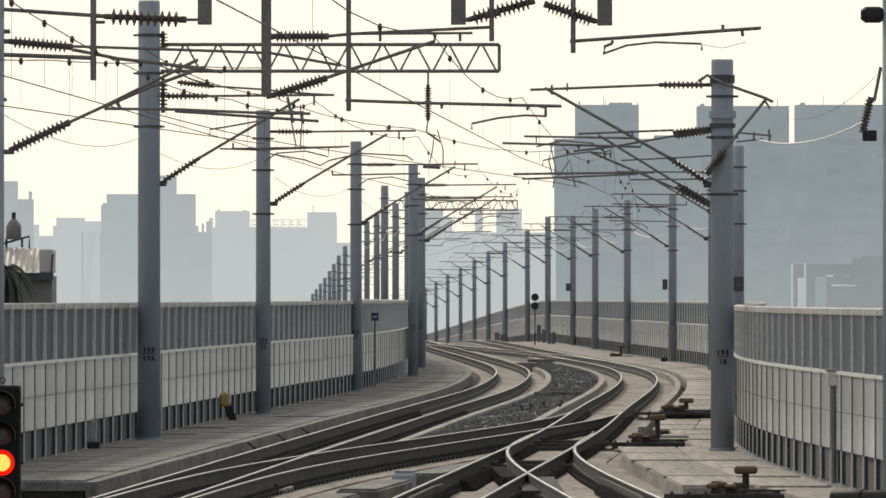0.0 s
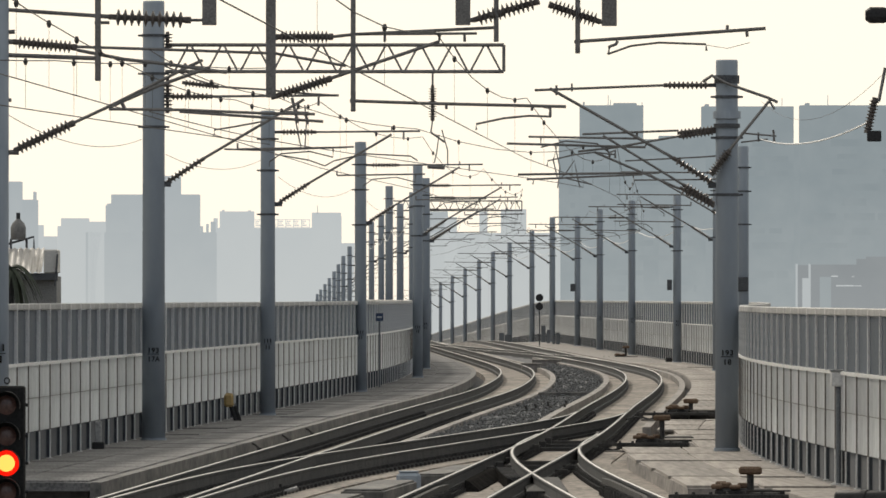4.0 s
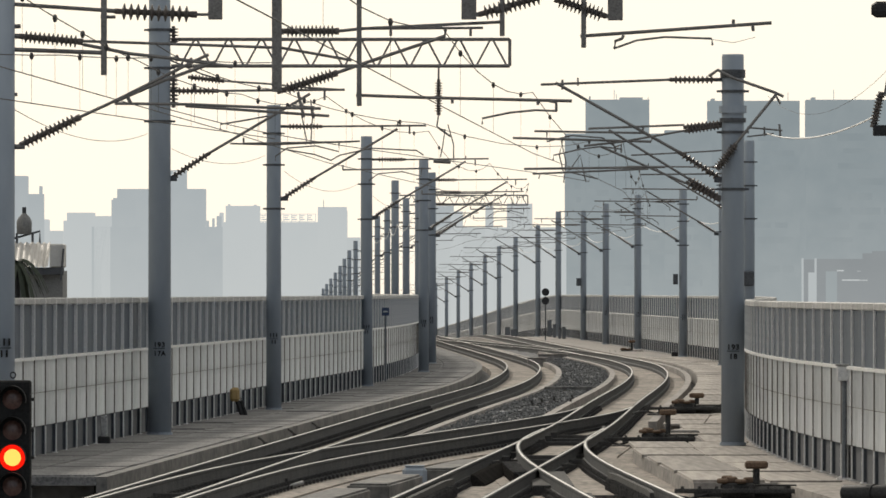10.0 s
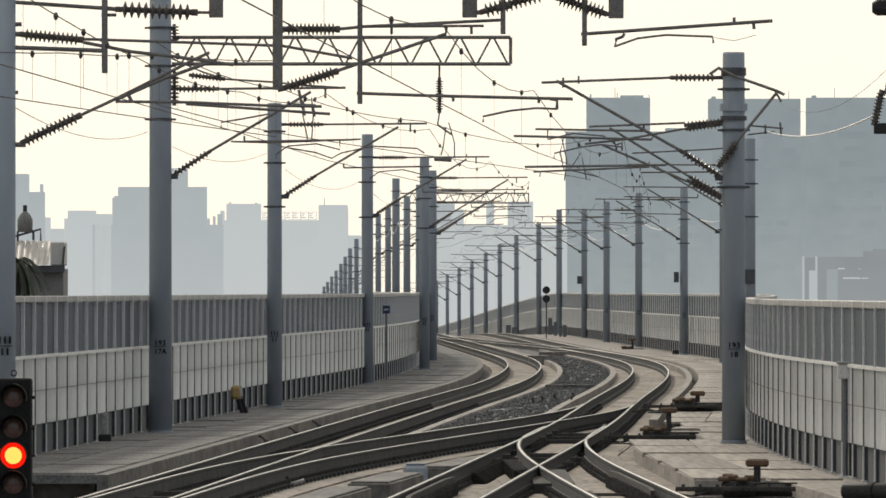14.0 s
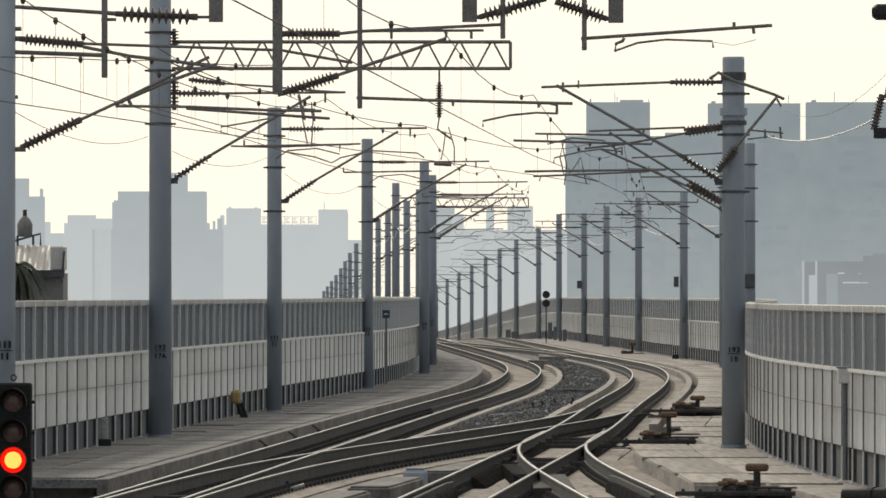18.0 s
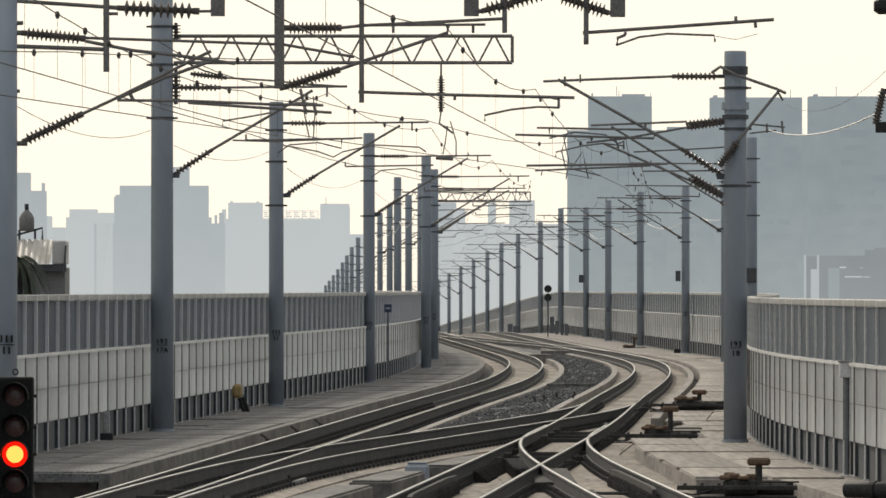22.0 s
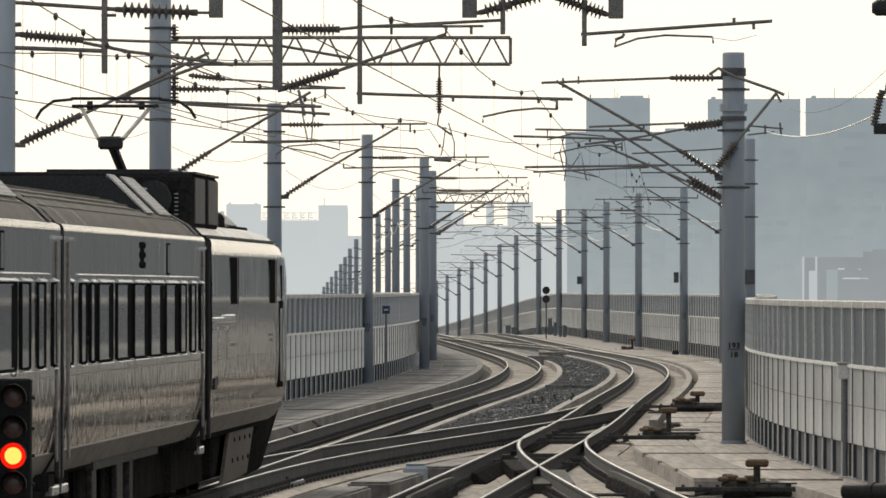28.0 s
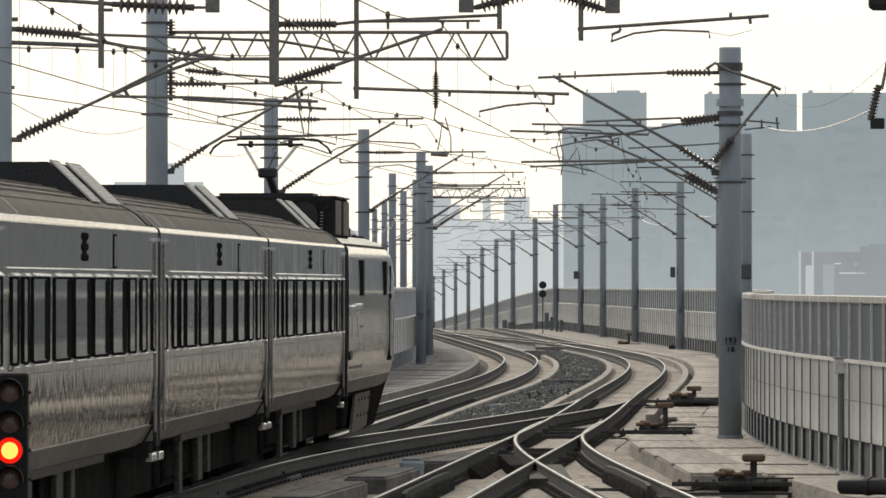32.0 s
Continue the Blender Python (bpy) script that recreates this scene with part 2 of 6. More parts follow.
FAR = [hazy("painted_haze_pale", (0.5, 0.535, 0.54)), hazy("painted_haze_mid", (0.39, 0.43, 0.445)),
       hazy("painted_haze_deep", (0.254, 0.296, 0.312), 0.14), hazy("painted_haze_faint", (0.48, 0.515, 0.52)),
       hazy("painted_haze_near", (0.209, 0.231, 0.244), 0.12),
       glow("unseen_dark_block", (0.13, 0.137, 0.14), 1.0)]


# ---- mesh helpers ----
def obj(name, bm, mat, label="", category="", group="", kind=""):
    me = bpy.data.meshes.new(name)
    bm.to_mesh(me)
    bm.free()
    me.materials.append(mat)
    return tagged(new(name, me), label, category, group, kind)


def part(name, bm, mat, parent, label="", smooth=False):
    ob = obj(name, bm, mat, label)
    if smooth:
        for p in ob.data.polygons:
            p.use_smooth = True
    ob.parent = parent
    return ob


def piece(name, me, parent, m):
    """One more object on a shared mesh, at m in its parent's space."""
    ob = new(name, me)
    ob.parent = parent
    ob.matrix_basis = m
    return ob


def mesh_of(name, bm, mat):
    me = bpy.data.meshes.new(name)
    bm.to_mesh(me)
    bm.free()
    me.materials.append(mat)
    return me


def thing(name, m=None, label="", category="", group="", kind=""):
    ob = new(name)
    if m is not None:
        ob.matrix_basis = m
    return tagged(ob, label, category, group, kind)


def box(bm, x0, x1, y0, y1, z0, z1, bevel=0.0):
    r = bmesh.ops.create_cube(bm, size=1, matrix=Matrix.LocRotScale(((x0 + x1) / 2, (y0 + y1) / 2, (z0 + z1) / 2), None, (abs(x1 - x0), abs(y1 - y0), abs(z1 - z0))))
    if bevel:
        edges = list({e for v in r["verts"] for e in v.link_edges})
        bmesh.ops.bevel(bm, geom=edges, offset=bevel, segments=1, affect="EDGES")
    return bm


def boxes(*rows, bevel=0.0):
    bm = bmesh.new()
    for r in rows:
        box(bm, *r, bevel=bevel)
    return bm


def tube(bm, pts, r, sides=6, r2=None):
    """A round bar through the points, with closed ends."""
    pts = [Vector(p) for p in pts]
    rings = []
    for i, p in enumerate(pts):
        d = (pts[min(i + 1, len(pts) - 1)] - pts[max(i - 1, 0)]).normalized()
        a = d.orthogonal().normalized() if abs(d.z) > 0.99 else d.cross(Vector((0, 0, 1))).normalized()
        b = d.cross(a)
        q = r if r2 is None else r + (r2 - r) * i / (len(pts) - 1)
        rings.append([bm.verts.new(p + q * (math.cos(2 * math.pi * k / sides) * a + math.sin(2 * math.pi * k / sides) * b)) for k in range(sides)])
    for u, v in zip(rings, rings[1:]):
        for k in range(sides):
            bm.faces.new((u[k], u[(k + 1) % sides], v[(k + 1) % sides], v[k]))
    bm.faces.new(rings[0][::-1])
    bm.faces.new(rings[-1])
    return bm


def tubes(*rows, sides=6):
    bm = bmesh.new()
    for pts, r in rows:
        tube(bm, pts, r, sides)
    return bm


def lathe(bm, a, b, radii, sides=10):
    """A turned body from a to b: radii as (share of the length, radius)."""
    a, b = Vector(a), Vector(b)
    d = (b - a).normalized()
    u = d.orthogonal().normalized()
    w = d.cross(u)
    rings = []
    for s, r in radii:
        rings.append([bm.verts.new(a + (b - a) * s + r * (math.cos(2 * math.pi * k / sides) * u + math.sin(2 * math.pi * k / sides) * w)) for k in range(sides)])
    for p, q in zip(rings, rings[1:]):
        for k in range(sides):
            bm.faces.new((p[k], p[(k + 1) % sides], q[(k + 1) % sides], q[k]))
    bm.faces.new(rings[0][::-1])
    bm.faces.new(rings[-1])
    return bm


def ribbed(bm, a, b, core=0.04, shed=0.085, count=9):
    """A ribbed insulator from a to b."""
    rows = [(0, core), (0.06, core)]
    for k in range(count):
        s = 0.08 + 0.84 * k / count
        st = 0.84 / count
        rows += [(s + 0.1 * st, core), (s + 0.35 * st, shed), (s + 0.5 * st, shed), (s + 0.75 * st, core)]
    rows += [(0.94, core * 1.2), (1, core * 1.2)]
    return lathe(bm, a, b, rows)


def sweep(bm, profile, path, closed=True):
    """A section of (across, up) drawn along a path of points."""
    rings = []
    for i, p in enumerate(path):
        d = (path[min(i + 1, len(path) - 1)] - path[max(i - 1, 0)])
        d = Vector((d.x, d.y, 0)).normalized()
        side = Vector((d.y, -d.x, 0))
        rings.append([bm.verts.new(p + side * a + Vector((0, 0, h))) for a, h in profile])
    n = len(profile)
    for u, v in zip(rings, rings[1:]):
        for k in range(n if closed else n - 1):
            bm.faces.new((u[k], v[k], v[(k + 1) % n], u[(k + 1) % n]))
    if closed:
        bm.faces.new(rings[0])
        bm.faces.new(rings[-1][::-1])
    return bm


# ---- the plan: alignments of the tracks, metres ahead and across ----
def alignment(knots):
    """A natural cubic through (ahead, across), straight on past its ends."""
    k, v = np.array([a for a, b in knots], float), np.array([b for a, b in knots], float)
    n, h = len(k), np.diff(k)
    A, b = np.eye(n), np.zeros(n)
    for i in range(1, n - 1):
        A[i, i - 1:i + 2] = h[i - 1], 2 * (h[i - 1] + h[i]), h[i]
        b[i] = 6 * ((v[i + 1] - v[i]) / h[i] - (v[i] - v[i - 1]) / h[i - 1])
    m = np.linalg.solve(A, b)

    def at(y):
        if y <= k[0]:
            return float(v[0] + ((v[1] - v[0]) / h[0] - h[0] * m[1] / 6) * (y - k[0]))
        if y >= k[-1]:
            return float(v[-1] + ((v[-1] - v[-2]) / h[-1] + h[-1] * m[-2] / 6) * (y - k[-1]))
        i = int(np.searchsorted(k, y)) - 1
        t, u, g = y - k[i], k[i + 1] - y, h[i]
        return float(m[i] * u ** 3 / 6 / g + m[i + 1] * t ** 3 / 6 / g + (v[i] / g - m[i] * g / 6) * u + (v[i + 1] / g - m[i + 1] * g / 6) * t)
    return at


LEFT = alignment([(105, -3.62), (130, -2.66), (160, -1.47), (195, -0.05), (230, 1.42), (265, 2.36), (300, 2.72), (340, 2.28), (400, 1.12), (450, 0.15), (530, -1.45), (615, -3.24), (700, -4.9), (790, -6.8), (900, -9.2)])
RIGHT = alignment([(105, 0.01), (130, 1.17), (160, 2.52), (195, 3.82), (230, 5.18), (265, 6.26), (300, 6.67), (340, 6.05), (390, 5.1), (450, 4.08), (530, 2.45), (615, 0.66), (700, -1.0), (790, -2.9), (900, -5.3)])
CROSS = alignment([(105, -3.48), (125, -2.37), (145, -0.42), (165, 1.74), (183, 3.3), (195, 3.83), (205, 4.2)])
SIDING = alignment([(103, 2.33), (115, 2.03), (130, 1.75), (145, 1.85), (155, 2.26)])
FENCE_R = alignment([(90, 6.2), (111.9, 5.5), (122, 5.215), (132, 5.05), (142, 5.07), (150, 5.2), (158, 5.455), (167, 5.81), (180, 6.42), (200, 7.4), (230, 8.65), (265, 9.75), (300, 10.1), (340, 9.5), (390, 8.6), (450, 7.55), (530, 5.95), (615, 4.16), (700, 2.5), (790, 0.6), (900, -1.8)])


def fall(y):
    """The line falls away beyond a crest."""
    d = max(0.0, y - 490)
    return -0.0105 * (d - 30 * (1 - math.exp(-d / 30)))


def along(line, y0, y1, step, off=0.0, z=0.0):
    n = max(2, int(round((y1 - y0) / step)) + 1)
    return [Vector((line(y) + off, y, z + fall(y))) for y in np.linspace(y0, y1, n)]


WALK_Z = -0.05


# ---- ground, viaduct and track bed ----
bm = bmesh.new()
bmesh.ops.create_grid(bm, x_segments=2, y_segments=2, size=4800, matrix=Matrix.Translation((0, 0, -9)))
obj("ground", bm, EARTH, "hazy flat city ground far below the viaduct", "ground", kind="structure")


def left_edge(y):
    return LEFT(y) - 3.9


bm = bmesh.new()
ys = np.linspace(-90, 900, 199)
ring = []
for y in ys:
    a = min(left_edge(y), LEFT(y) - 3.9)
    b = FENCE_R(y) + 0.35 if y > 90 else 7.5
    z = fall(y)
    ring.append([bm.verts.new((x, y, z + h)) for x, h in ((a, -0.45), (b, -0.45), (b, -2.2), (a, -2.2))])
for u, v in zip(ring, ring[1:]):
    for k in range(4):
        bm.faces.new((u[k], u[(k + 1) % 4], v[(k + 1) % 4], v[k]))
bm.faces.new(ring[0][::-1])
bm.faces.new(ring[-1])
bmesh.ops.recalc_face_normals(bm, faces=bm.faces)
obj("viaduct_deck", bm, GRAVEL, "dark gravel-covered concrete viaduct deck", "viaduct", kind="structure")


def track_bed(name, line, y0, y1, lift=0.0, curbs=(True, True), half=1.05):
    bed = thing(name, None, "pale concrete slab bed under the running rails", "track bed", kind="structure")
    part("slab", sweep(bmesh.new(), [(-half, -0.44), (-half, -0.27 + lift), (half, -0.27 + lift), (half, -0.44)], along(line, y0, y1, 5)), SLAB, bed)
    for side, on in zip((-1, 1), curbs):
        if on:
            a, b = (half + 0.003, half + 0.17) if side > 0 else (-half - 0.17, -half - 0.003)
            part("curb", sweep(bmesh.new(), [(a, -0.44), (a, -0.1), (b, -0.1), (b, -0.44)], along(line, max(y0, 150 if line is LEFT else 172), y1, 5)), CONCRETE, bed)
    return bed


track_bed("track_bed", LEFT, -90, 880, 0.0, (False, True))
track_bed("track_bed", RIGHT, -40, 880, 0.004, (True, True))
track_bed("track_bed", CROSS, 100, 170, 0.008, (False, False))
track_bed("track_bed", SIDING, -20, 158, 0.012, (False, False))
part("slab", boxes((-3.2, 3.6, 60, 168, -0.44, -0.285)), SLAB, thing("turnout_bed", None, "pale concrete floor between the turnouts", "track bed", kind="structure"))


bm = bmesh.new()
rnd = random.Random(9)
rings = []
for y in np.linspace(152, 420, 135):
    p, q = LEFT(y) + 1.22, (min(RIGHT(y) - 1.22, CROSS(y) - 0.9) if y < 200 else RIGHT(y) - 1.22)
    rings.append([bm.verts.new((p + (q - p) * s, y, -0.17 + rnd.uniform(-0.035, 0.035) - 0.1 * (s in (0, 1)))) for s in (0, 0.2, 0.4, 0.6, 0.8, 1)])
for u, v in zip(rings, rings[1:]):
    for k in range(5):
        bm.faces.new((u[k], u[k + 1], v[k + 1], v[k]))
obj("gravel_bed", bm, GRAVEL, "dark gravel filling between the two lines", "gravel", kind="structure")
verts, faces = [], []
for k in range(6500):
    y = 153 + 190 * rnd.random() ** 1.4
    p, q = LEFT(y) + 1.25, (min(RIGHT(y) - 1.25, CROSS(y) - 0.92) if y < 200 else RIGHT(y) - 1.25)
    x, r, t = p + (q - p) * rnd.random(), rnd.uniform(0.015, 0.042), rnd.uniform(0, 6.3)
    i = len(verts)
    z = -0.15 + rnd.uniform(-0.02, 0.03)
    verts += [(x + r * math.cos(t + j * 1.57) * rnd.uniform(0.7, 1.3), y + r * math.sin(t + j * 1.57) * rnd.uniform(0.7, 1.3), z + rnd.uniform(-0.3, 0.3) * r) for j in range(4)] + [(x, y, z + r * rnd.uniform(0.5, 1.0)), (x, y, z - r)]
    faces += [(i + j, i + (j + 1) % 4, i + 4) for j in range(4)] + [(i + (j + 1) % 4, i + j, i + 5) for j in range(4)]
me = bpy.data.meshes.new("loose_stones")
me.from_pydata(verts, [], faces)
me.materials.append(GRAVEL)
tagged(new("loose_stones", me), "loose dark ballast stones between the lines", "ballast", kind="stuff")


def rail(name, line, off, y0, y1, group):
    r = thing(name, None, "steel running rail with a bright worn head", "rail", group)
    p = along(line, y0, y1, 2.5, off)
    part("rail_web", sweep(bmesh.new(), [(-0.075, -0.28), (-0.07, -0.18), (-0.03, -0.16), (-0.024, -0.05), (-0.034, -0.035), (-0.034, -0.006), (0.034, -0.006), (0.034, -0.035), (0.024, -0.05), (0.03, -0.16), (0.07, -0.18), (0.075, -0.28)], p), RUST, r)
    part("rail_head", sweep(bmesh.new(), [(-0.017, -0.006), (-0.011, 0.0), (0.011, 0.0), (0.017, -0.006)], p), RAIL, r, "polished rail head")
    return r


G = 0.5335
rail("rail", LEFT, -G, -90, 880, "rails of the far-side line")
rail("rail", LEFT, G, -90, 880, "rails of the far-side line")
rail("rail", RIGHT, -G, -40, 880, "rails of the second line")
rail("rail", RIGHT, G, -40, 880, "rails of the second line")
rail("crossover_rail", CROSS, -G, 96, 192, "rails of the crossover")
rail("crossover_rail", CROSS, G, 97, 192, "rails of the crossover")
FAR_CROSS = alignment([(330, RIGHT(330)), (360, RIGHT(360) - 0.2), (400, 3.3), (440, 1.05), (470, LEFT(470) + 0.05), (485, LEFT(485))])
rail("crossover_rail", FAR_CROSS, -G, 332, 484, "rails of the far crossover")
rail("crossover_rail", FAR_CROSS, G, 332, 484, "rails of the far crossover")
rail("turnout_rail", SIDING, -G, -20, 157, "rails of the siding turnout")
rail("turnout_rail", SIDING, G, -20, 157, "rails of the siding turnout")


# ---- walkways ----
left_walk = thing("walkway", None, "raised concrete walkway with a kerb along the line", "walkway", kind="structure")
part("kerb", sweep(bmesh.new(), [(-1.5, -0.3), (-1.5, WALK_Z), (-1.35, WALK_Z), (-1.35, -0.3)], along(LEFT, 118, 880, 5)), TROUGH, left_walk)
for y in (119, 126, 133, 140):
    part("bearer", boxes((LEFT(y) - 3.6, LEFT(y) - 1.6, y, y + 0.4, -0.45, -0.17)), CONCRETE, left_walk)
part("deck", sweep(bmesh.new(), [(-3.85, -0.17), (-3.85, WALK_Z - 0.004), (-1.503, WALK_Z - 0.004), (-1.503, -0.17)], along(LEFT, 118, 880, 5)), PAVING_SHADED, left_walk)
right_walk = thing("walkway", None, "paved concrete walkway beside the second line", "walkway", kind="structure")


def right_edge(y):
    """The walkway's edge towards the track; it steps back round the point machines."""
    if y < 140:
        return 3.32 - 0.013 * (y - 116)
    if 146.5 < y < 154.2:
        return 4.42
    if y < 166:
        return max(RIGHT(y) + 1.4, 3.0 + 0.062 * (y - 140) - 0.0)
    return RIGHT(y) + 1.4


bm = bmesh.new()
ring = []
for y in list(np.linspace(116, 140, 9)) + [140.05, 143.2, 146.4, 146.6, 150, 154.1, 154.3, 157] + list(np.linspace(160, 880, 146)):
    a, b, z = right_edge(y), FENCE_R(y) + 0.3, fall(y)
    ring.append([bm.verts.new((x, y, z + h)) for x, h in ((a, -0.44), (a, WALK_Z - 0.04), (b, WALK_Z - 0.04), (b, -0.44))])
for u, v in zip(ring, ring[1:]):
    for k in range(4):
        bm.faces.new((u[k], v[k], v[(k + 1) % 4], u[(k + 1) % 4]))
bm.faces.new(ring[0])
bm.faces.new(ring[-1][::-1])
bmesh.ops.recalc_face_normals(bm, faces=bm.faces)
part("deck", bm, CONCRETE, right_walk)
bm = bmesh.new()
low_rim = [(4.42, 115.9), (6.2, 115.9), (6.6, 70), (6.2, 70)]
la, lb = [bm.verts.new((x, y, -0.44)) for x, y in low_rim], [bm.verts.new((x, y, WALK_Z - 0.03)) for x, y in low_rim]
bm.faces.new(la)
bm.faces.new(lb[::-1])
for k in range(4):
    bm.faces.new((la[k], lb[k], lb[(k + 1) % 4], la[(k + 1) % 4]))
bmesh.ops.recalc_face_normals(bm, faces=bm.faces)
part("lower_deck", bm, PAVING, right_walk)


# ---- catenary poles and their brackets ----
def number_strokes(p, x, radius, z, count):
    """An unreadable two-row number, as plain upright strokes over and under a thin line."""
    for row, n in ((0.03, count), (-0.11, 2)):
        for k in range(n):
            u = x + (k - (n - 1) / 2) * 0.062
            part("number_mark", boxes((u - 0.011, u + 0.011, -radius - 0.004, -radius + 0.05, z + row, z + row + 0.085)), INK, p, "small dark painted mark")
    part("number_bar", boxes((x - 0.09, x + 0.09, -radius - 0.004, -radius + 0.05, z - 0.003, z + 0.006)), INK, p)


def pole(name, x, y, height, radius=0.16, label="tall grey painted catenary pole on the walkway"):
    p = thing(name, pose(x, y, WALK_Z + fall(y)), label, "catenary pole", "catenary poles")
    bm = bmesh.new()
    lathe(bm, (0, 0, 0), (0, 0, height), [(0, radius), (0.995, radius * 0.94), (1, radius * 0.9)], 20)
    part("shaft", bm, POLE, p, smooth=True)
    part("base_plate", lathe(bmesh.new(), (0, 0, 0), (0, 0, 0.05), [(0, radius * 1.12), (1, radius * 1.12)], 16), POLE, p)
    for z in (height - 0.62, height - 1.28, height - 2.2):
        band = part("band", lathe(bmesh.new(), (0, 0, z), (0, 0, z + 0.045), [(0, radius * 1.04), (1, radius * 1.04)], 16), BAND, p, "dark steel clamp band")
        part("lug", boxes((-radius - 0.07, radius + 0.07, -0.03, 0.03, z + 0.005, z + 0.04)), BAND, band)
    if y < 470 and radius < 0.165:
        number_strokes(p, 0, radius, 1.5, 3 if y < 300 else 2)
    return p


def cantilever(p, side, reach=3.2, top=5.95, low=4.45, reg=5.02, fine=True, e=2.6, dip=0.0):
    """A bracket: top tube, diagonal strut, registration tube, insulators; side 1 points right. Heights above the pole's foot."""
    s = side
    part("top_tube", tubes(([(s * 1.0, 0, top), (s * reach, 0, top + 0.02 - dip)], 0.024)), TUBE, p)
    part("top_insulator", ribbed(bmesh.new(), (s * 0.25, 0, top), (s * 1.02, 0, top), 0.03, 0.065), CERAMIC, p)
    part("strut", tubes(([(s * 0.85, 0, low + 0.42), (s * e, 0, top - 0.05)], 0.028)), TUBE, p)
    part("strut_insulator", ribbed(bmesh.new(), (s * 0.2, 0, low), (s * 0.87, 0, low + 0.43), 0.03, 0.065), CERAMIC, p)
    part("registration_tube", tubes(([(s * 1.45, 0, reg + 0.02), (s * (reach + 0.1), 0, reg + 0.05)], 0.02), ([(s * 1.45, 0, reg + 0.02), (s * 1.45, 0, reg + 0.12)], 0.018)), TUBE, p)
    part("bracket", boxes((min(s * 0.05, s * 0.3), max(s * 0.05, s * 0.3), -0.04, 0.04, low - 0.06, low + 0.03)), BAND, p)
    part("bracket", boxes((min(s * 0.05, s * 0.27), max(s * 0.05, s * 0.27), -0.03, 0.03, top - 0.03, top + 0.03)), BAND, p)
    if fine:
        x = s * (reach - 1.2)
        part("steady_arm", tubes(([(s * (reach - 0.1), 0, reg + 0.03), (s * (reach - 0.1), 0, reg - 0.12), (s * (reach - 0.5), 0, reg - 0.02), (s * (reach - 1.0), 0, reg - 0.06), (x, 0, reg - 0.2), (x, 0, reg - 0.28)], 0.014)), TUBE, p)
        part("wire_clamp", tubes(([(s * (reach - 0.35), 0, top), (s * (reach - 0.35), 0, top - 0.16)], 0.02)), TUBE, p)
        part("tube_pin", tubes(([(s * (reach - 0.6), 0, top - dip), (s * (reach - 0.6), 0, top - dip * 0.7 + 0.1)], 0.015)), TUBE, p)


LEFT_POLES = [185, 231, 273, 306, 347, 389, 440, 480, 525, 588, 630, 672, 712, 755, 797, 840, 880]
RIGHT_POLES = [245, 298, 338, 382, 419, 455, 530, 575, 615, 655, 700, 745, 790, 835, 880]
for y in LEFT_POLES:
    p = pole("catenary_pole", LEFT(y) - {231: 3.42, 389: 2.9}.get(y, 3.05), y, {185: 6.4, 231: 6.56, 273: 6.57}.get(y, 6.63))
    cantilever(p, 1, fine=y < 400)
for y in RIGHT_POLES:
    p = pole("catenary_pole", {338: 9.265, 382: 8.51, 419: 7.81, 455: 7.33}.get(y, RIGHT(y) + (3.35 if y > 320 else 2.85)), y, 6.45 if y == 338 else 6.69)
    cantilever(p, -1, reach=3.4, fine=y < 500)

big_left = pole("catenary_pole", -4.87, 152.3, 7.6, 0.2, "stout grey catenary pole carrying a lattice beam")
big_right = pole("catenary_pole", 4.7, 142.2, 6.31, 0.19, "stout grey catenary pole with bracket arms")
signal_pole = pole("catenary_pole", 6.55, 494, 7.0, 0.17)
tall_far = pole("catenary_pole", LEFT(412) - 3.05, 412, 7.7, 0.19, "stout grey catenary pole carrying a lattice beam")
cantilever(big_left, 1)
cantilever(big_right, -1, 3.1, top=5.9, low=4.3, e=2.86, dip=0.1)
cantilever(signal_pole, -1)


def lattice(p, reach, z, deep, bays):
    """A lattice beam standing out from a pole."""
    beam = part("lattice_beam", tubes(([(0.2, 0, z), (reach, 0, z)], 0.035), ([(0.2, 0, z + deep), (reach, 0, z + deep)], 0.035), ([(reach, 0, z), (reach, 0, z + deep)], 0.03)), TUBE, p)
    w = 0.568
    for k in range(bays):
        a = reach - 0.05 - k * w
        part("brace", tubes(([(a, 0, z), (a - w * 0.43, 0, z + deep)], 0.02), ([(a - w * 0.5, 0, z + deep), (a - w * 0.93, 0, z)], 0.02)), TUBE, beam)


lattice(big_left, 6.05, 6.38, 0.46, 10)
lattice(tall_far, 6.2, 6.55, 0.45, 10)


# ---- barriers ----
def barrier(name, line, off, y0, y1, face, pieces, step, label):
    """Bays of about two metres; face 1 when the track lies to the right of it."""
    f = thing(name, None, label, "noise barrier")
    y, k = y0, 0
    while y < y1:
        p = Vector((line(y) + off, y, WALK_Z + fall(y)))
        q = Vector((line(y + step) + off, y + step, WALK_Z + fall(y + step)))
        d = q - p
        m = Matrix.Translation(p) @ pose(0, 0, 0, 0, 0, math.degrees(math.atan2(-d.x, d.y))) @ Matrix.Diagonal((1, step / 2, 1, 1))
        for n, me in pieces.items():
            piece(n, me, f, m if face > 0 else m @ Matrix.Translation((0, 2, 0)) @ pose(0, 0, 0, 0, 0, 180))
        y += step
    return f


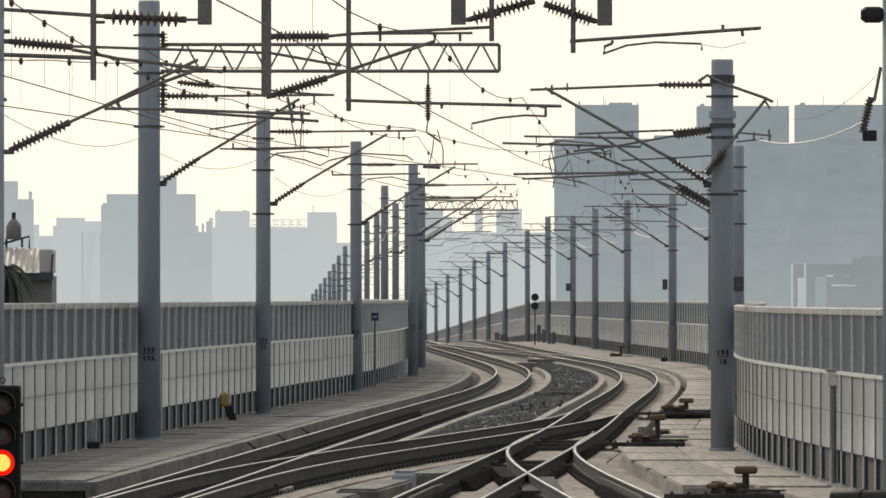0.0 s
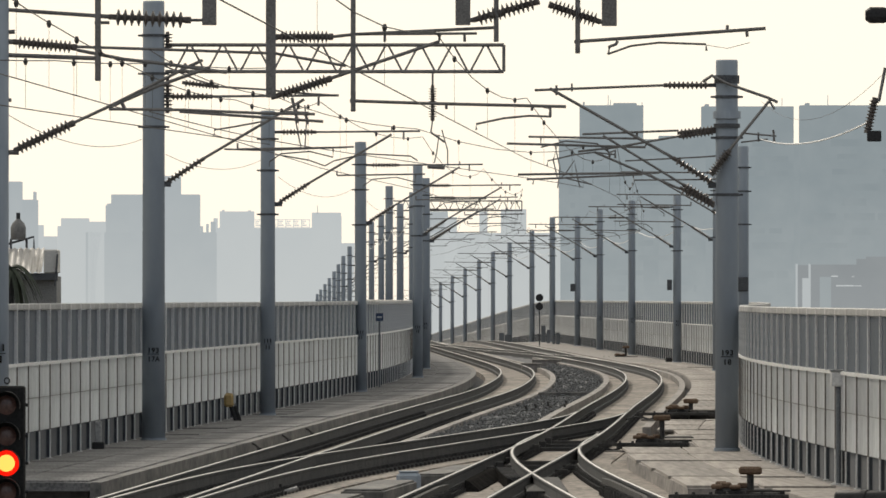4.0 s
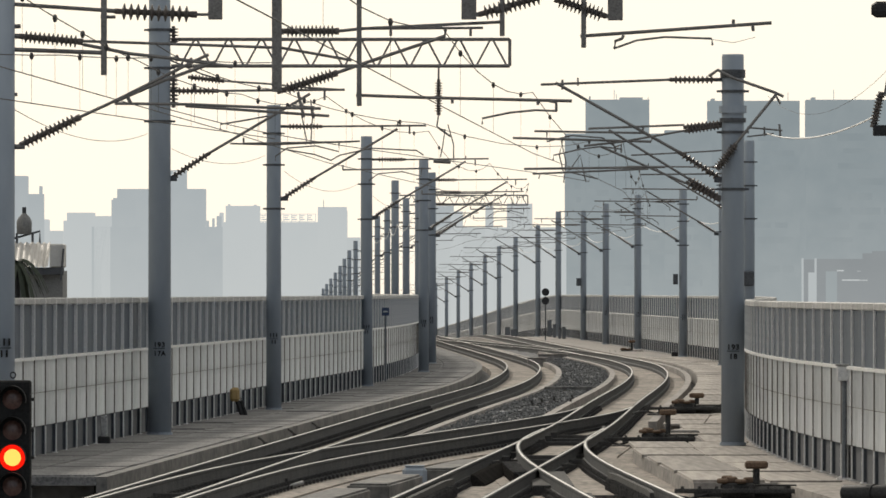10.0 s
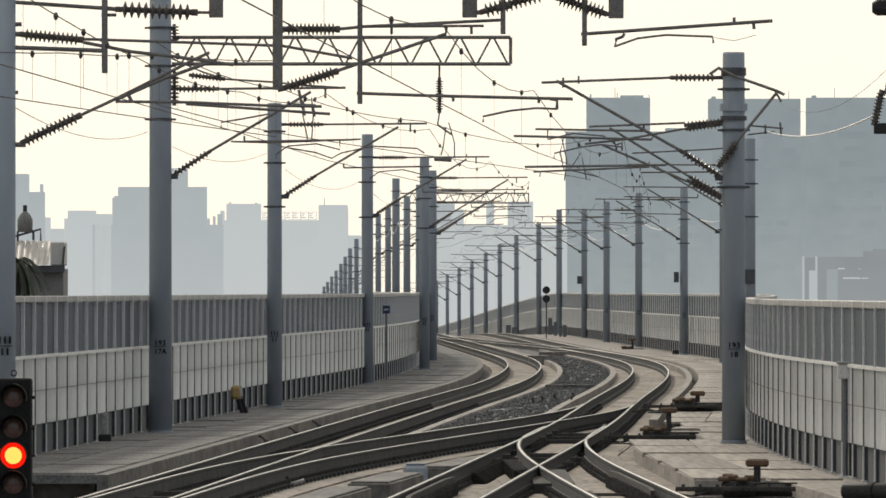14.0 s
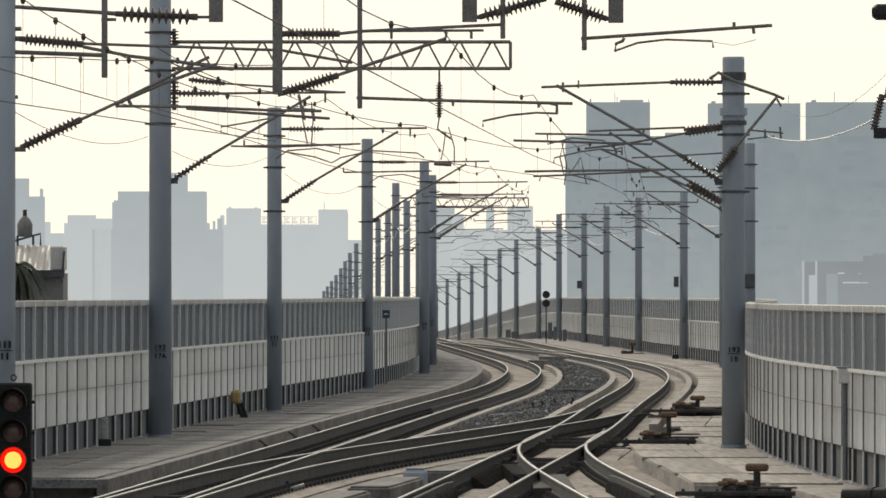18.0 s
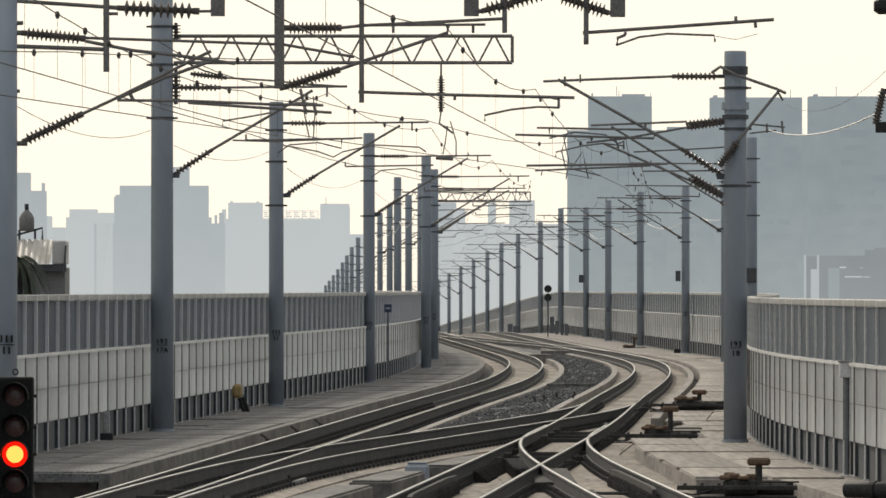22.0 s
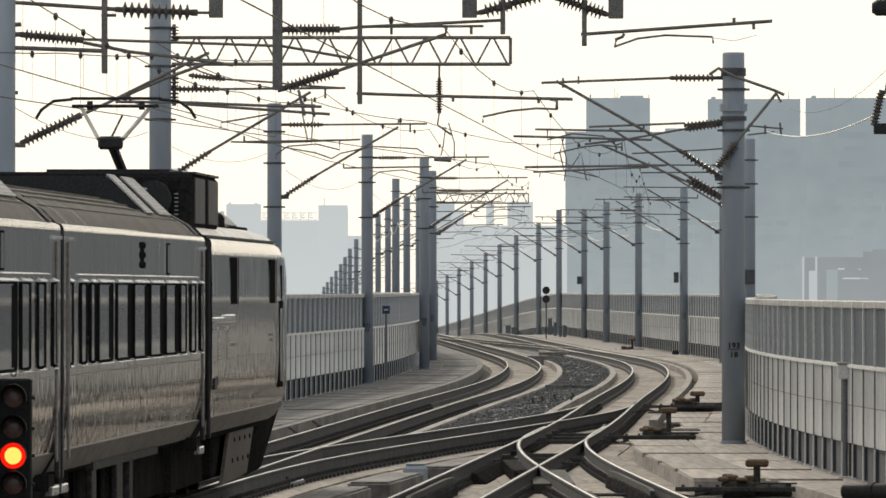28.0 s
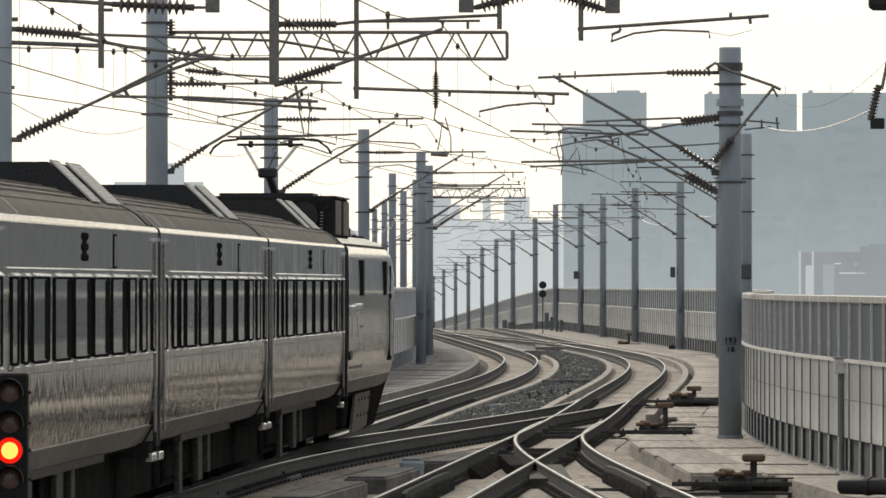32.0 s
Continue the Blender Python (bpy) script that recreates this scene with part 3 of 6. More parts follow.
def stepped(name, mats, rings):
    """One upright post: rings (z, back, front, half width, material of the faces above)."""
    me = bpy.data.meshes.new(name)
    for m in mats:
        me.materials.append(m)
    bm = bmesh.new()
    loops = [[bm.verts.new(v) for v in ((a, -w, z), (b - 0.018, -w, z), (b, -w, z), (b, w, z), (b - 0.018, w, z), (a, w, z))] for z, a, b, w, k in rings]
    for (u, v), r in zip(zip(loops, loops[1:]), rings):
        for i in range(6):
            bm.faces.new((u[i], u[(i + 1) % 6], v[(i + 1) % 6], v[i])).material_index = r[4] if r[4] < 2 or i in (0, 4, 5) else 0
    bm.faces.new(loops[0][::-1])
    bm.faces.new(loops[-1])
    bm.to_mesh(me)
    bm.free()
    return me


def bay(top, flange, recess):
    """The pieces of one barrier bay, two metres long; the upper panels sit back behind their posts."""
    # posts turn brown between the white panels: gap shade in the colour
    w = flange - 0.017
    return {
        "post": stepped("post", (POST, BROWN_GREY, SHADED_BASE), [(0, -0.06, flange + 0.02, 0.045, 0), (0.015, -0.06, flange + 0.02, 0.045, 0), (0.017, -0.06, flange, 0.03, 2),
                                                               (0.45, -0.06, flange, 0.03, 1), (0.452, -0.06, flange, 0.028, 1), (1.47, -0.06, flange, 0.028, 0), (1.472, -0.06, flange, 0.03, 0), (top - 0.02, -0.06, flange, 0.03, 0)]),
        "upper_panel": mesh_of("upper_panel", boxes((-0.09, -recess, 0.032, 1.968, 1.5, top - 0.11)), PANEL_DARK),
        "white_panel": mesh_of("white_panel", boxes((w - 0.05, w, 0.032, 1.968, 0.46, 0.957)), PANEL_WHITE),
        "upper_white_panel": mesh_of("upper_white_panel", boxes((w - 0.05, w, 0.032, 1.968, 0.967, 1.45)), PANEL_WHITE),
        "seam_strip": mesh_of("seam_strip", boxes((w - 0.045, w + 0.002, 0.032, 1.968, 0.958, 0.966)), BROWN_GREY),
        "lower_panel": mesh_of("lower_panel", boxes((-0.08, -0.04, 0.032, 1.968, 0.0, 0.455)), SHADED_BASE),
        "rail_strip": mesh_of("rail_strip", boxes((w - 0.06, flange + 0.006, 0.032, 1.968, 1.452, 1.5)), POST),
        "cap": mesh_of("cap", boxes((-0.095, flange - 0.004, 0.008, 1.96, top - 0.105, top - 0.005), bevel=0.012), CAP),
    }


BAY_L, BAY_R = bay(2.39, 0.022, 0.03), bay(2.34, 0.018, 0.014)
barrier("noise_barrier", LEFT, -3.5, 118.05, 470, 1, BAY_L, 1.95, "grey and white panelled noise barrier with galvanised posts")
barrier("noise_barrier", FENCE_R, 0, 91.55, 330, -1, BAY_R, 1.85, "curved grey and white panelled noise barrier")
barrier("noise_barrier", FENCE_R, 0, 330.2, 860, -1, BAY_R, 1.95, "distant grey and white panelled noise barrier")


# ---- portal over the near end, with hanging posts ----
PY = 106.0
portal = thing("catenary_portal", pose(0, PY, 0), "dark steel catenary portal with hanging posts", "portal")
for x, r in ((-5.31, 0.18), (5.6, 0.17)):
    part("column", lathe(bmesh.new(), (x, 0, -0.45), (x, 0, 7.0), [(0, r), (1, r)], 20), POLE, portal, "grey painted column", smooth=True)
number_strokes(portal, -5.25, 0.184, 1.75, 3)
part("beam", boxes((-5.6, 5.9, -0.15, 0.15, 6.3, 6.6)), TUBE, portal)
part("hanging_post", boxes((-4.095, -4.025, -0.05, 0.05, 5.03, 6.3), bevel=0.006), TUBE, portal)
part("hanging_post", boxes((-2.805, -2.635, -0.05, 0.05, 5.7, 6.3), bevel=0.006), TUBE, portal)
part("hanging_post", boxes((-2.04, -1.92, -0.05, 0.05, 4.83, 6.3), bevel=0.006), TUBE, portal)
part("hanging_post", boxes((-1.02, -0.96, -0.05, 0.05, 4.66, 6.3), bevel=0.006), TUBE, portal)
part("hanging_post", boxes((0.24, 0.42, -0.05, 0.05, 5.7, 6.3), bevel=0.006), TUBE, portal)
part("hanging_post", boxes((0.7, 0.76, -0.05, 0.05, 5.5, 6.3), bevel=0.006), TUBE, portal)
part("hanging_post", boxes((1.68, 1.74, -0.05, 0.05, 5.36, 6.3), bevel=0.006), TUBE, portal)
part("hanging_post", boxes((2.0, 2.18, -0.05, 0.05, 5.69, 6.3), bevel=0.006), TUBE, portal)
part("arm_tube", tubes(([(-5.53, 0, 5.91), (-4.04, 0, 5.81)], 0.027)), TUBE, portal)
part("insulator", ribbed(bmesh.new(), (-3.93, 0, 5.8), (-2.94, 0, 5.76), 0.035, 0.1, 10), CERAMIC, portal)
part("insulator_link", tubes(([(-4.04, 0, 5.81), (-3.91, 0, 5.8)], 0.03)), TUBE, portal)
part("insulator_link", tubes(([(-2.95, 0, 5.76), (-2.79, 0, 5.76)], 0.02)), TUBE, portal)
part("clamp", tubes(([(-4.1, 0, 5.73), (-3.92, 0, 5.73)], 0.022)), TUBE, portal)
part("insulator", ribbed(bmesh.new(), (-5.08, 0, 5.5), (-4.31, 0, 5.43), 0.035, 0.075, 12), CERAMIC, portal)
part("arm_tube", tubes(([(-4.31, 0, 5.44), (-3.08, 0, 5.4), (-1.93, 0, 5.36), (-1.08, 0, 5.21)], 0.02)), TUBE, portal)
part("arm_tube", tubes(([(-4.31, 0, 5.4), (-3.75, 0, 5.29), (-3.22, 0, 5.23), (-2.51, 0, 5.13)], 0.024)), TUBE, portal)
part("arm_tube", tubes(([(-5.46, 0, 5.35), (-4.06, 0, 5.3)], 0.03)), TUBE, portal)
part("bracket_stub", tubes(([(-5.31, 0, 5.61), (-5.06, 0, 5.62)], 0.03)), TUBE, portal)
part("bracket_stub", tubes(([(-5.31, 0, 5.5), (-5.06, 0, 5.5)], 0.035)), TUBE, portal)
part("bracket_stub", tubes(([(-5.31, 0, 4.79), (-5.1, 0, 4.8)], 0.025)), TUBE, portal)
part("insulator", ribbed(bmesh.new(), (-5.07, 0, 4.19), (-4.34, 0, 4.53), 0.035, 0.075, 12), CERAMIC, portal)
part("bracket_stub", tubes(([(-5.31, 0, 4.17), (-5.01, 0, 4.17)], 0.035)), TUBE, portal)
part("strut", tubes(([(-4.34, 0, 4.53), (-3.93, 0, 4.72), (-2.95, 0, 5.21), (-2.8, 0, 5.28)], 0.022)), TUBE, portal)
part("strut", tubes(([(-3.93, 0, 4.71), (-3.36, 0, 4.96), (-2.72, 0, 5.19)], 0.024)), TUBE, portal)
part("registration_tube", tubes(([(-3.93, 0, 4.69), (-3.02, 0, 4.68), (-2.07, 0, 4.64), (-1.45, 0, 4.63)], 0.02)), TUBE, portal)
part("registration_tube", tubes(([(-3.08, 0, 4.66), (-2.07, 0, 4.59), (-1.35, 0, 4.54)], 0.02)), TUBE, portal)
part("clamp", tubes(([(-3.78, 0, 4.78), (-3.74, 0, 4.7)], 0.025)), TUBE, portal)
part("steady_arm", tubes(([(-2.66, 0, 4.37), (-2.66, 0, 4.44), (-2.41, 0, 4.48), (-2.08, 0, 4.54)], 0.012)), TUBE, portal)
part("insulator", ribbed(bmesh.new(), (-1.92, 0, 5.56), (-1.23, 0, 5.56), 0.035, 0.075, 12), CERAMIC, portal)
part("arm_tube", tubes(([(-1.25, 0, 5.56), (-0.96, 0, 5.59), (0.71, 0, 5.67)], 0.022)), TUBE, portal)
part("arm_tube", tubes(([(-0.98, 0, 5.59), (0.5, 0, 5.6)], 0.018)), TUBE, portal)
part("insulator", ribbed(bmesh.new(), (-1.91, 0, 4.85), (-1.25, 0, 5.06), 0.035, 0.075, 12), CERAMIC, portal)
part("strut", tubes(([(-1.26, 0, 5.06), (-0.91, 0, 5.18), (0.04, 0, 5.5), (0.05, 0, 5.58)], 0.024)), TUBE, portal)
part("insulator_link", tubes(([(-1.98, 0, 5.54), (-1.9, 0, 5.55)], 0.035)), TUBE, portal)
part("insulator_link", tubes(([(-1.98, 0, 4.83), (-1.89, 0, 4.85)], 0.035)), TUBE, portal)
part("registration_tube", tubes(([(-1.03, 0, 4.79), (-0.16, 0, 4.76), (1.57, 0, 4.72)], 0.022)), TUBE, portal)
part("bracket_stub", tubes(([(1.3, 0, 4.72), (1.38, 0, 4.7), (1.38, 0, 4.6)], 0.02)), TUBE, portal)
part("steady_arm", tubes(([(0.49, 0, 4.44), (0.49, 0, 4.51), (0.82, 0, 4.58), (1.13, 0, 4.61), (1.39, 0, 4.6)], 0.015)), TUBE, portal)
part("wire_ring", tubes(([(-0.61, 0, 5.59), (-0.61, 0, 5.5)], 0.018)), TUBE, portal)
part("wire_ring", tubes(([(0.35, 0, 5.59), (0.35, 0, 5.5)], 0.018)), TUBE, portal)
part("wire_ring", tubes(([(0.13, 0, 4.76), (0.13, 0, 4.69)], 0.018)), TUBE, portal)
part("wire_ring", tubes(([(1.16, 0, 4.74), (1.16, 0, 4.67)], 0.018)), TUBE, portal)
part("insulator", ribbed(bmesh.new(), (0.45, 0, 5.76), (1.25, 0, 5.99), 0.035, 0.09, 12), CERAMIC, portal)
part("insulator_link", tubes(([(0.37, 0, 5.76), (0.46, 0, 5.76)], 0.03)), TUBE, portal)
part("insulator", ribbed(bmesh.new(), (1.98, 0, 5.74), (1.36, 0, 5.95), 0.035, 0.09, 11), CERAMIC, portal)
part("insulator_link", tubes(([(1.97, 0, 5.74), (2.07, 0, 5.74)], 0.03)), TUBE, portal)
part("bracket_stub", tubes(([(0.65, 0, 5.81), (0.82, 0, 5.85)], 0.05)), TUBE, portal)
part("registration_tube", tubes(([(1.67, 0, 5.5), (3.97, 0, 5.66)], 0.024)), TUBE, portal)
part("bracket_stub", tubes(([(2.19, 0, 5.51), (2.17, 0, 5.47), (2.09, 0, 5.44), (2.08, 0, 5.35)], 0.022)), TUBE, portal)
part("steady_arm", tubes(([(2.07, 0, 5.35), (2.35, 0, 5.45), (2.69, 0, 5.49), (3.25, 0, 5.47), (3.26, 0, 5.39)], 0.015)), TUBE, portal)
part("wire_ring", tubes(([(3.51, 0, 5.7), (3.51, 0, 5.61)], 0.02)), TUBE, portal)
part("wire_ring", tubes(([(3.74, 0, 5.65), (3.75, 0, 5.56)], 0.02)), TUBE, portal)
part("steady_line", tubes(([(3.26, 0, 5.46), (3.51, 0, 5.42), (3.78, 0, 5.49)], 0.004)), TUBE, portal)
part("insulator", ribbed(bmesh.new(), (5.29, 0, 4.83), (5.19, 0, 4.4), 0.035, 0.06, 9), CERAMIC, portal)
part("strut", tubes(([(5.41, 0, 5.19), (5.33, 0, 4.78)], 0.022)), TUBE, portal)
part("end_block", boxes((5.19, 5.36, -0.06, 0.06, 4.3, 4.43), bevel=0.01), BLACK, portal)
part("end_block", lathe(bmesh.new(), (5.17, 0, 5.82), (5.45, 0, 5.82), [(0, 0.06), (0.2, 0.1), (0.8, 0.1), (1, 0.07)], 12), BLACK, portal)

# ---- extra arms on the two stout poles ----
part("collar", lathe(bmesh.new(), (0, 0, 5.36), (0, 0, 5.48), [(0, 0.225), (1, 0.225)], 18), POLE, big_right)
part("band", lathe(bmesh.new(), (0, 0, 5.21), (0, 0, 5.28), [(0, 0.215), (1, 0.215)], 18), BAND, big_right, "dark steel clamp band")
part("band", lathe(bmesh.new(), (0, 0, 5.93), (0, 0, 6.06), [(0, 0.205), (1, 0.205)], 18), BAND, big_right, "dark steel clamp band")
part("rear_arm", tubes(([(-0.38, -0.1, 5.96), (-0.25, -0.26, 6.05), (0.0, -0.26, 5.92), (0.66, -0.26, 5.69), (0.81, -0.26, 5.62)], 0.027)), TUBE, big_right)
part("rear_strut", tubes(([(0.7, -0.26, 5.67), (0.0, -0.26, 4.81)], 0.027)), TUBE, big_right)
part("insulator", ribbed(bmesh.new(), (0.04, -0.26, 4.85), (-0.27, -0.26, 4.45), 0.04, 0.085, 9), CERAMIC, big_right)
part("feeder_arm", tubes(([(0.23, 0, 5.13), (0.8, 0, 5.08)], 0.016)), TUBE, big_right)
part("feeder_arm", tubes(([(0.23, 0, 4.98), (0.66, 0, 5.03)], 0.014)), TUBE, big_right)
part("feeder_pin", tubes(([(0.75, 0, 5.18), (0.77, 0, 4.96)], 0.018)), TUBE, big_right)
part("feeder_pin", tubes(([(0.51, 0, 5.14), (0.51, 0, 4.99)], 0.016)), TUBE, big_right)
part("feeder_pin", tubes(([(0.7, 0, 5.63), (0.77, 0, 5.51)], 0.02)), TUBE, big_right)
part("insulator", ribbed(bmesh.new(), (-0.8, 0, 5.13), (-0.16, 0, 5.2), 0.03, 0.06, 9), CERAMIC, big_right)
part("second_tube", tubes(([(-2.33, 0, 5.11), (-0.78, 0, 5.17)], 0.02)), TUBE, big_right)
part("insulator", ribbed(bmesh.new(), (-0.78, 0, 5.07), (-0.16, 0, 5.16), 0.03, 0.06, 9), CERAMIC, big_right)
part("second_tube", tubes(([(-2.4, 0, 4.83), (-1.78, 0, 4.9), (-0.76, 0, 5.08)], 0.02)), TUBE, big_right)
part("second_strut", tubes(([(-2.0, 0, 5.09), (-0.71, 0, 4.3)], 0.022)), TUBE, big_right)
part("insulator", ribbed(bmesh.new(), (-0.71, 0, 4.3), (-0.2, 0, 3.99), 0.03, 0.07, 8), CERAMIC, big_right)
part("second_strut", tubes(([(-2.13, 0, 4.82), (-0.76, 0, 4.23)], 0.022)), TUBE, big_right)
part("insulator", ribbed(bmesh.new(), (-0.76, 0, 4.25), (-0.2, 0, 3.95), 0.03, 0.07, 8), CERAMIC, big_right)
part("registration_tube", tubes(([(-3.37, 0, 4.46), (-1.09, 0, 4.49)], 0.022)), TUBE, big_right)
part("registration_tube", tubes(([(-3.23, 0, 4.38), (-1.36, 0, 4.46)], 0.018)), TUBE, big_right)
part("registration_tube", tubes(([(-3.55, 0, 4.96), (-1.32, 0, 4.9), (-1.29, 0, 4.99)], 0.022)), TUBE, big_right)
part("steady_arm", tubes(([(-2.9, 0, 4.6), (-2.89, 0, 4.68), (-2.46, 0, 4.78), (-2.14, 0, 4.82), (-1.8, 0, 4.78)], 0.014)), TUBE, big_right)
part("bracket_stub", tubes(([(-1.93, 0, 4.89), (-1.91, 0, 4.81), (-1.8, 0, 4.85), (-1.8, 0, 4.72)], 0.018)), TUBE, big_right)
part("steady_arm", tubes(([(-3.13, 0, 4.3), (-3.11, 0, 4.39), (-2.64, 0, 4.41), (-2.18, 0, 4.3)], 0.013)), TUBE, big_right)
part("cable_loop", tubes(([(-2.73, 0, 4.96), (-2.8, 0, 4.69), (-2.73, 0, 4.39), (-2.62, 0, 4.45), (-2.46, 0, 4.69), (-2.42, 0, 4.47), (-2.37, 0, 4.25)], 0.012)), TUBE, big_right)
part("cable_loop", tubes(([(-2.77, 0, 4.92), (-2.69, 0, 4.56), (-2.73, 0, 4.24)], 0.01)), TUBE, big_right)
part("long_tube", tubes(([(-1.64, 0, 4.68), (-0.45, 0, 4.74), (-0.16, 0, 4.76)], 0.014)), TUBE, big_right)
part("long_tube", tubes(([(-1.5, 0, 4.37), (-0.27, 0, 4.38), (-0.13, 0, 4.39)], 0.014)), TUBE, big_right)
part("insulator", ribbed(bmesh.new(), (0.24, 0, 7.07), (0.24, 0, 6.74), 0.03, 0.09, 5), CERAMIC, big_left)
part("insulator", ribbed(bmesh.new(), (0.24, 0, 6.27), (0.24, 0, 5.66), 0.03, 0.09, 8), CERAMIC, big_left)
part("insulator", ribbed(bmesh.new(), (4.82, 0, 6.15), (4.82, 0, 5.53), 0.03, 0.07, 12), CERAMIC, big_left)
part("insulator_link", tubes(([(4.82, 0, 6.38), (4.82, 0, 6.14)], 0.018)), TUBE, big_left)
part("insulator_link", tubes(([(4.82, 0, 5.54), (4.79, 0, 5.33)], 0.015)), TUBE, big_left)
part("insulator", ribbed(bmesh.new(), (0.49, 0, 6.19), (1.12, 0, 6.12), 0.03, 0.06, 9), CERAMIC, big_left)
part("arm_tube", tubes(([(1.1, 0, 6.12), (1.9, 0, 6.07), (2.49, 0, 6.01), (3.12, 0, 5.97)], 0.02)), TUBE, big_left)
part("arm_tube", tubes(([(1.07, 0, 6.14), (0.73, 0, 6.24), (0.14, 0, 6.5)], 0.016)), TUBE, big_left)
part("registration_tube", tubes(([(1.22, 0, 5.04), (1.9, 0, 5.02), (3.46, 0, 5.08)], 0.018)), TUBE, big_left)
part("drop_cable", tubes(([(2.49, 0, 5.83), (2.45, 0, 5.54), (2.54, 0, 5.1), (2.52, 0, 5.02)], 0.012)), TUBE, big_left)
part("drop_cable", tubes(([(2.61, 0, 5.8), (2.64, 0, 5.49), (2.61, 0, 5.02)], 0.012)), TUBE, big_left)
part("joint_frame", tubes(([(2.39, 0, 5.93), (2.49, 0, 5.49)], 0.03)), TUBE, big_left)
part("joint_frame", tubes(([(2.29, 0, 5.68), (2.68, 0, 5.66)], 0.03)), TUBE, big_left)
part("joint_frame", tubes(([(2.63, 0, 5.63), (2.66, 0, 5.47)], 0.03)), TUBE, big_left)
part("steady_arm", tubes(([(2.1, 0, 4.95), (2.68, 0, 4.85), (2.96, 0, 4.75), (3.12, 0, 4.84), (3.66, 0, 4.96), (4.44, 0, 4.92), (4.56, 0, 4.84)], 0.014)), TUBE, big_left)
part("pull_hook", tubes(([(4.93, 0, 5.29), (4.89, 0, 4.98), (4.85, 0, 4.8)], 0.012)), TUBE, big_left)
part("pull_hook", tubes(([(4.98, 0, 5.37), (5.08, 0, 5.02), (5.08, 0, 4.75)], 0.012)), TUBE, big_left)
part("pull_hook", tubes(([(4.79, 0, 5.33), (5.03, 0, 5.16)], 0.02)), TUBE, big_left)
part("counter_bar", tubes(([(4.73, 0, 4.74), (5.03, 0, 4.72)], 0.04)), TUBE, big_left)


# ---- city, its haze painted into the glow ----
FAR_Y = 2600.0


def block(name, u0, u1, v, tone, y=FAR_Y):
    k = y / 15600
    ob = obj(name, boxes(((u0 - 784) * k, (u1 - 784) * k, y, y + (12 if y > 2000 else 2), -9, EYE + (519 - v) * k)), FAR[tone], "glowing tower block with haze painted in", "building", "skyline", "structure")
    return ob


SKYLINE = [(15, 50, 313, 1), (50, 78, 345, 1), (70, 88, 390, 0), (115, 200, 392, 0), (121, 169, 378, 0), (169, 198, 384, 0), (72, 75, 331, 1), (203, 230, 352, 1), (368, 371, 392, 1), (378, 381, 388, 1), (386, 393, 384, 1), (391, 397, 378, 0), (406, 409, 363, 0), (452, 456, 364, 0), (603, 617, 374, 0), (355, 364, 345, 1), (1046, 1048, 172, 2), (1262, 1268, 176, 2), (1440, 1446, 174, 2), (1100, 1140, 174, 2), (165, 395, 403, 1), (200, 242, 355, 1), (210, 366, 336, 1), (300, 332, 303, 1),
           (394, 616, 395, 0), (402, 462, 366, 0), (565, 616, 368, 0), (612, 640, 422, 3), (88, 112, 410, 3),
           (770, 806, 366, 1), (800, 822, 376, 0), (862, 876, 366, 0), (900, 945, 362, 3), (770, 1005, 404, 3),
           (1003, 1260, 238, 2), (1040, 1152, 178, 2), (1180, 1262, 232, 2), (1256, 1418, 180, 2), (1430, 1700, 178, 2), (1414, 1432, 245, 2)]
# unseen blocks past both edges; the dark right ones shape the train's reflections
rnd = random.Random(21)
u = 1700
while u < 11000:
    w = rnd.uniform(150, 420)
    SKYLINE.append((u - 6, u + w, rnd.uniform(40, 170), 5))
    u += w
u = -5
while u > -9000:
    w = rnd.uniform(150, 420)
    SKYLINE.append((u - w, u + 6, rnd.uniform(300, 390), 1))
    u -= w
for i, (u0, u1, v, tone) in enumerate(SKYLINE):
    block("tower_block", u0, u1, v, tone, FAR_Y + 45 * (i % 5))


def window_rows(u0, u1, v0, v1, rows, seed):
    """Faint broken bands of windows on a hazy front."""
    y = FAR_Y - 2
    k = y / 15600
    bm = bmesh.new()
    r = random.Random(seed)
    for i in range(rows):
        t = v0 + (v1 - v0) * (i + 0.3) / rows
        o = t + (v1 - v0) / rows * r.uniform(0.3, 0.5)
        a = u0 + r.uniform(0, 20)
        while a < u1 - 8:
            e = min(u1 - 4, a + r.uniform(12, 70))
            if r.random() < 0.7:
                box(bm, (a - 784) * k, (e - 784) * k, y, y + 1.5, EYE + (519 - o) * k, EYE + (519 - t) * k)
            a = e + r.uniform(3, 16)
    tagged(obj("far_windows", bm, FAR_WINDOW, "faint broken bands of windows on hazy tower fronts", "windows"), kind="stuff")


window_rows(1262, 1412, 235, 515, 11, 1)
window_rows(1436, 1600, 230, 440, 8, 2)
window_rows(1010, 1035, 255, 515, 9, 3)
window_rows(1050, 1250, 250, 515, 10, 4)
for u0, v0, v1 in ((1090, 160, 180), (1094, 168, 180), (1398, 165, 182), (1479, 160, 180), (1517, 172, 180), (1150, 172, 180), (575, 355, 370)):
    k = FAR_Y / 15600
    tagged(obj("roof_aerial", tubes(([((u0 - 784) * k, FAR_Y + 3, EYE + (519 - v1) * k), ((u0 - 784) * k, FAR_Y + 3, EYE + (519 - v0) * k)], 0.1)), FAR[2], "thin aerial mast on a distant roof", "aerial"), kind="structure")
# unreadable roof sign: plain bars in a thin frame above the parapet
k = FAR_Y / 15600
sign = thing("roof_sign", None, "pale unreadable sign in a frame on a distant roof", "sign", kind="structure")
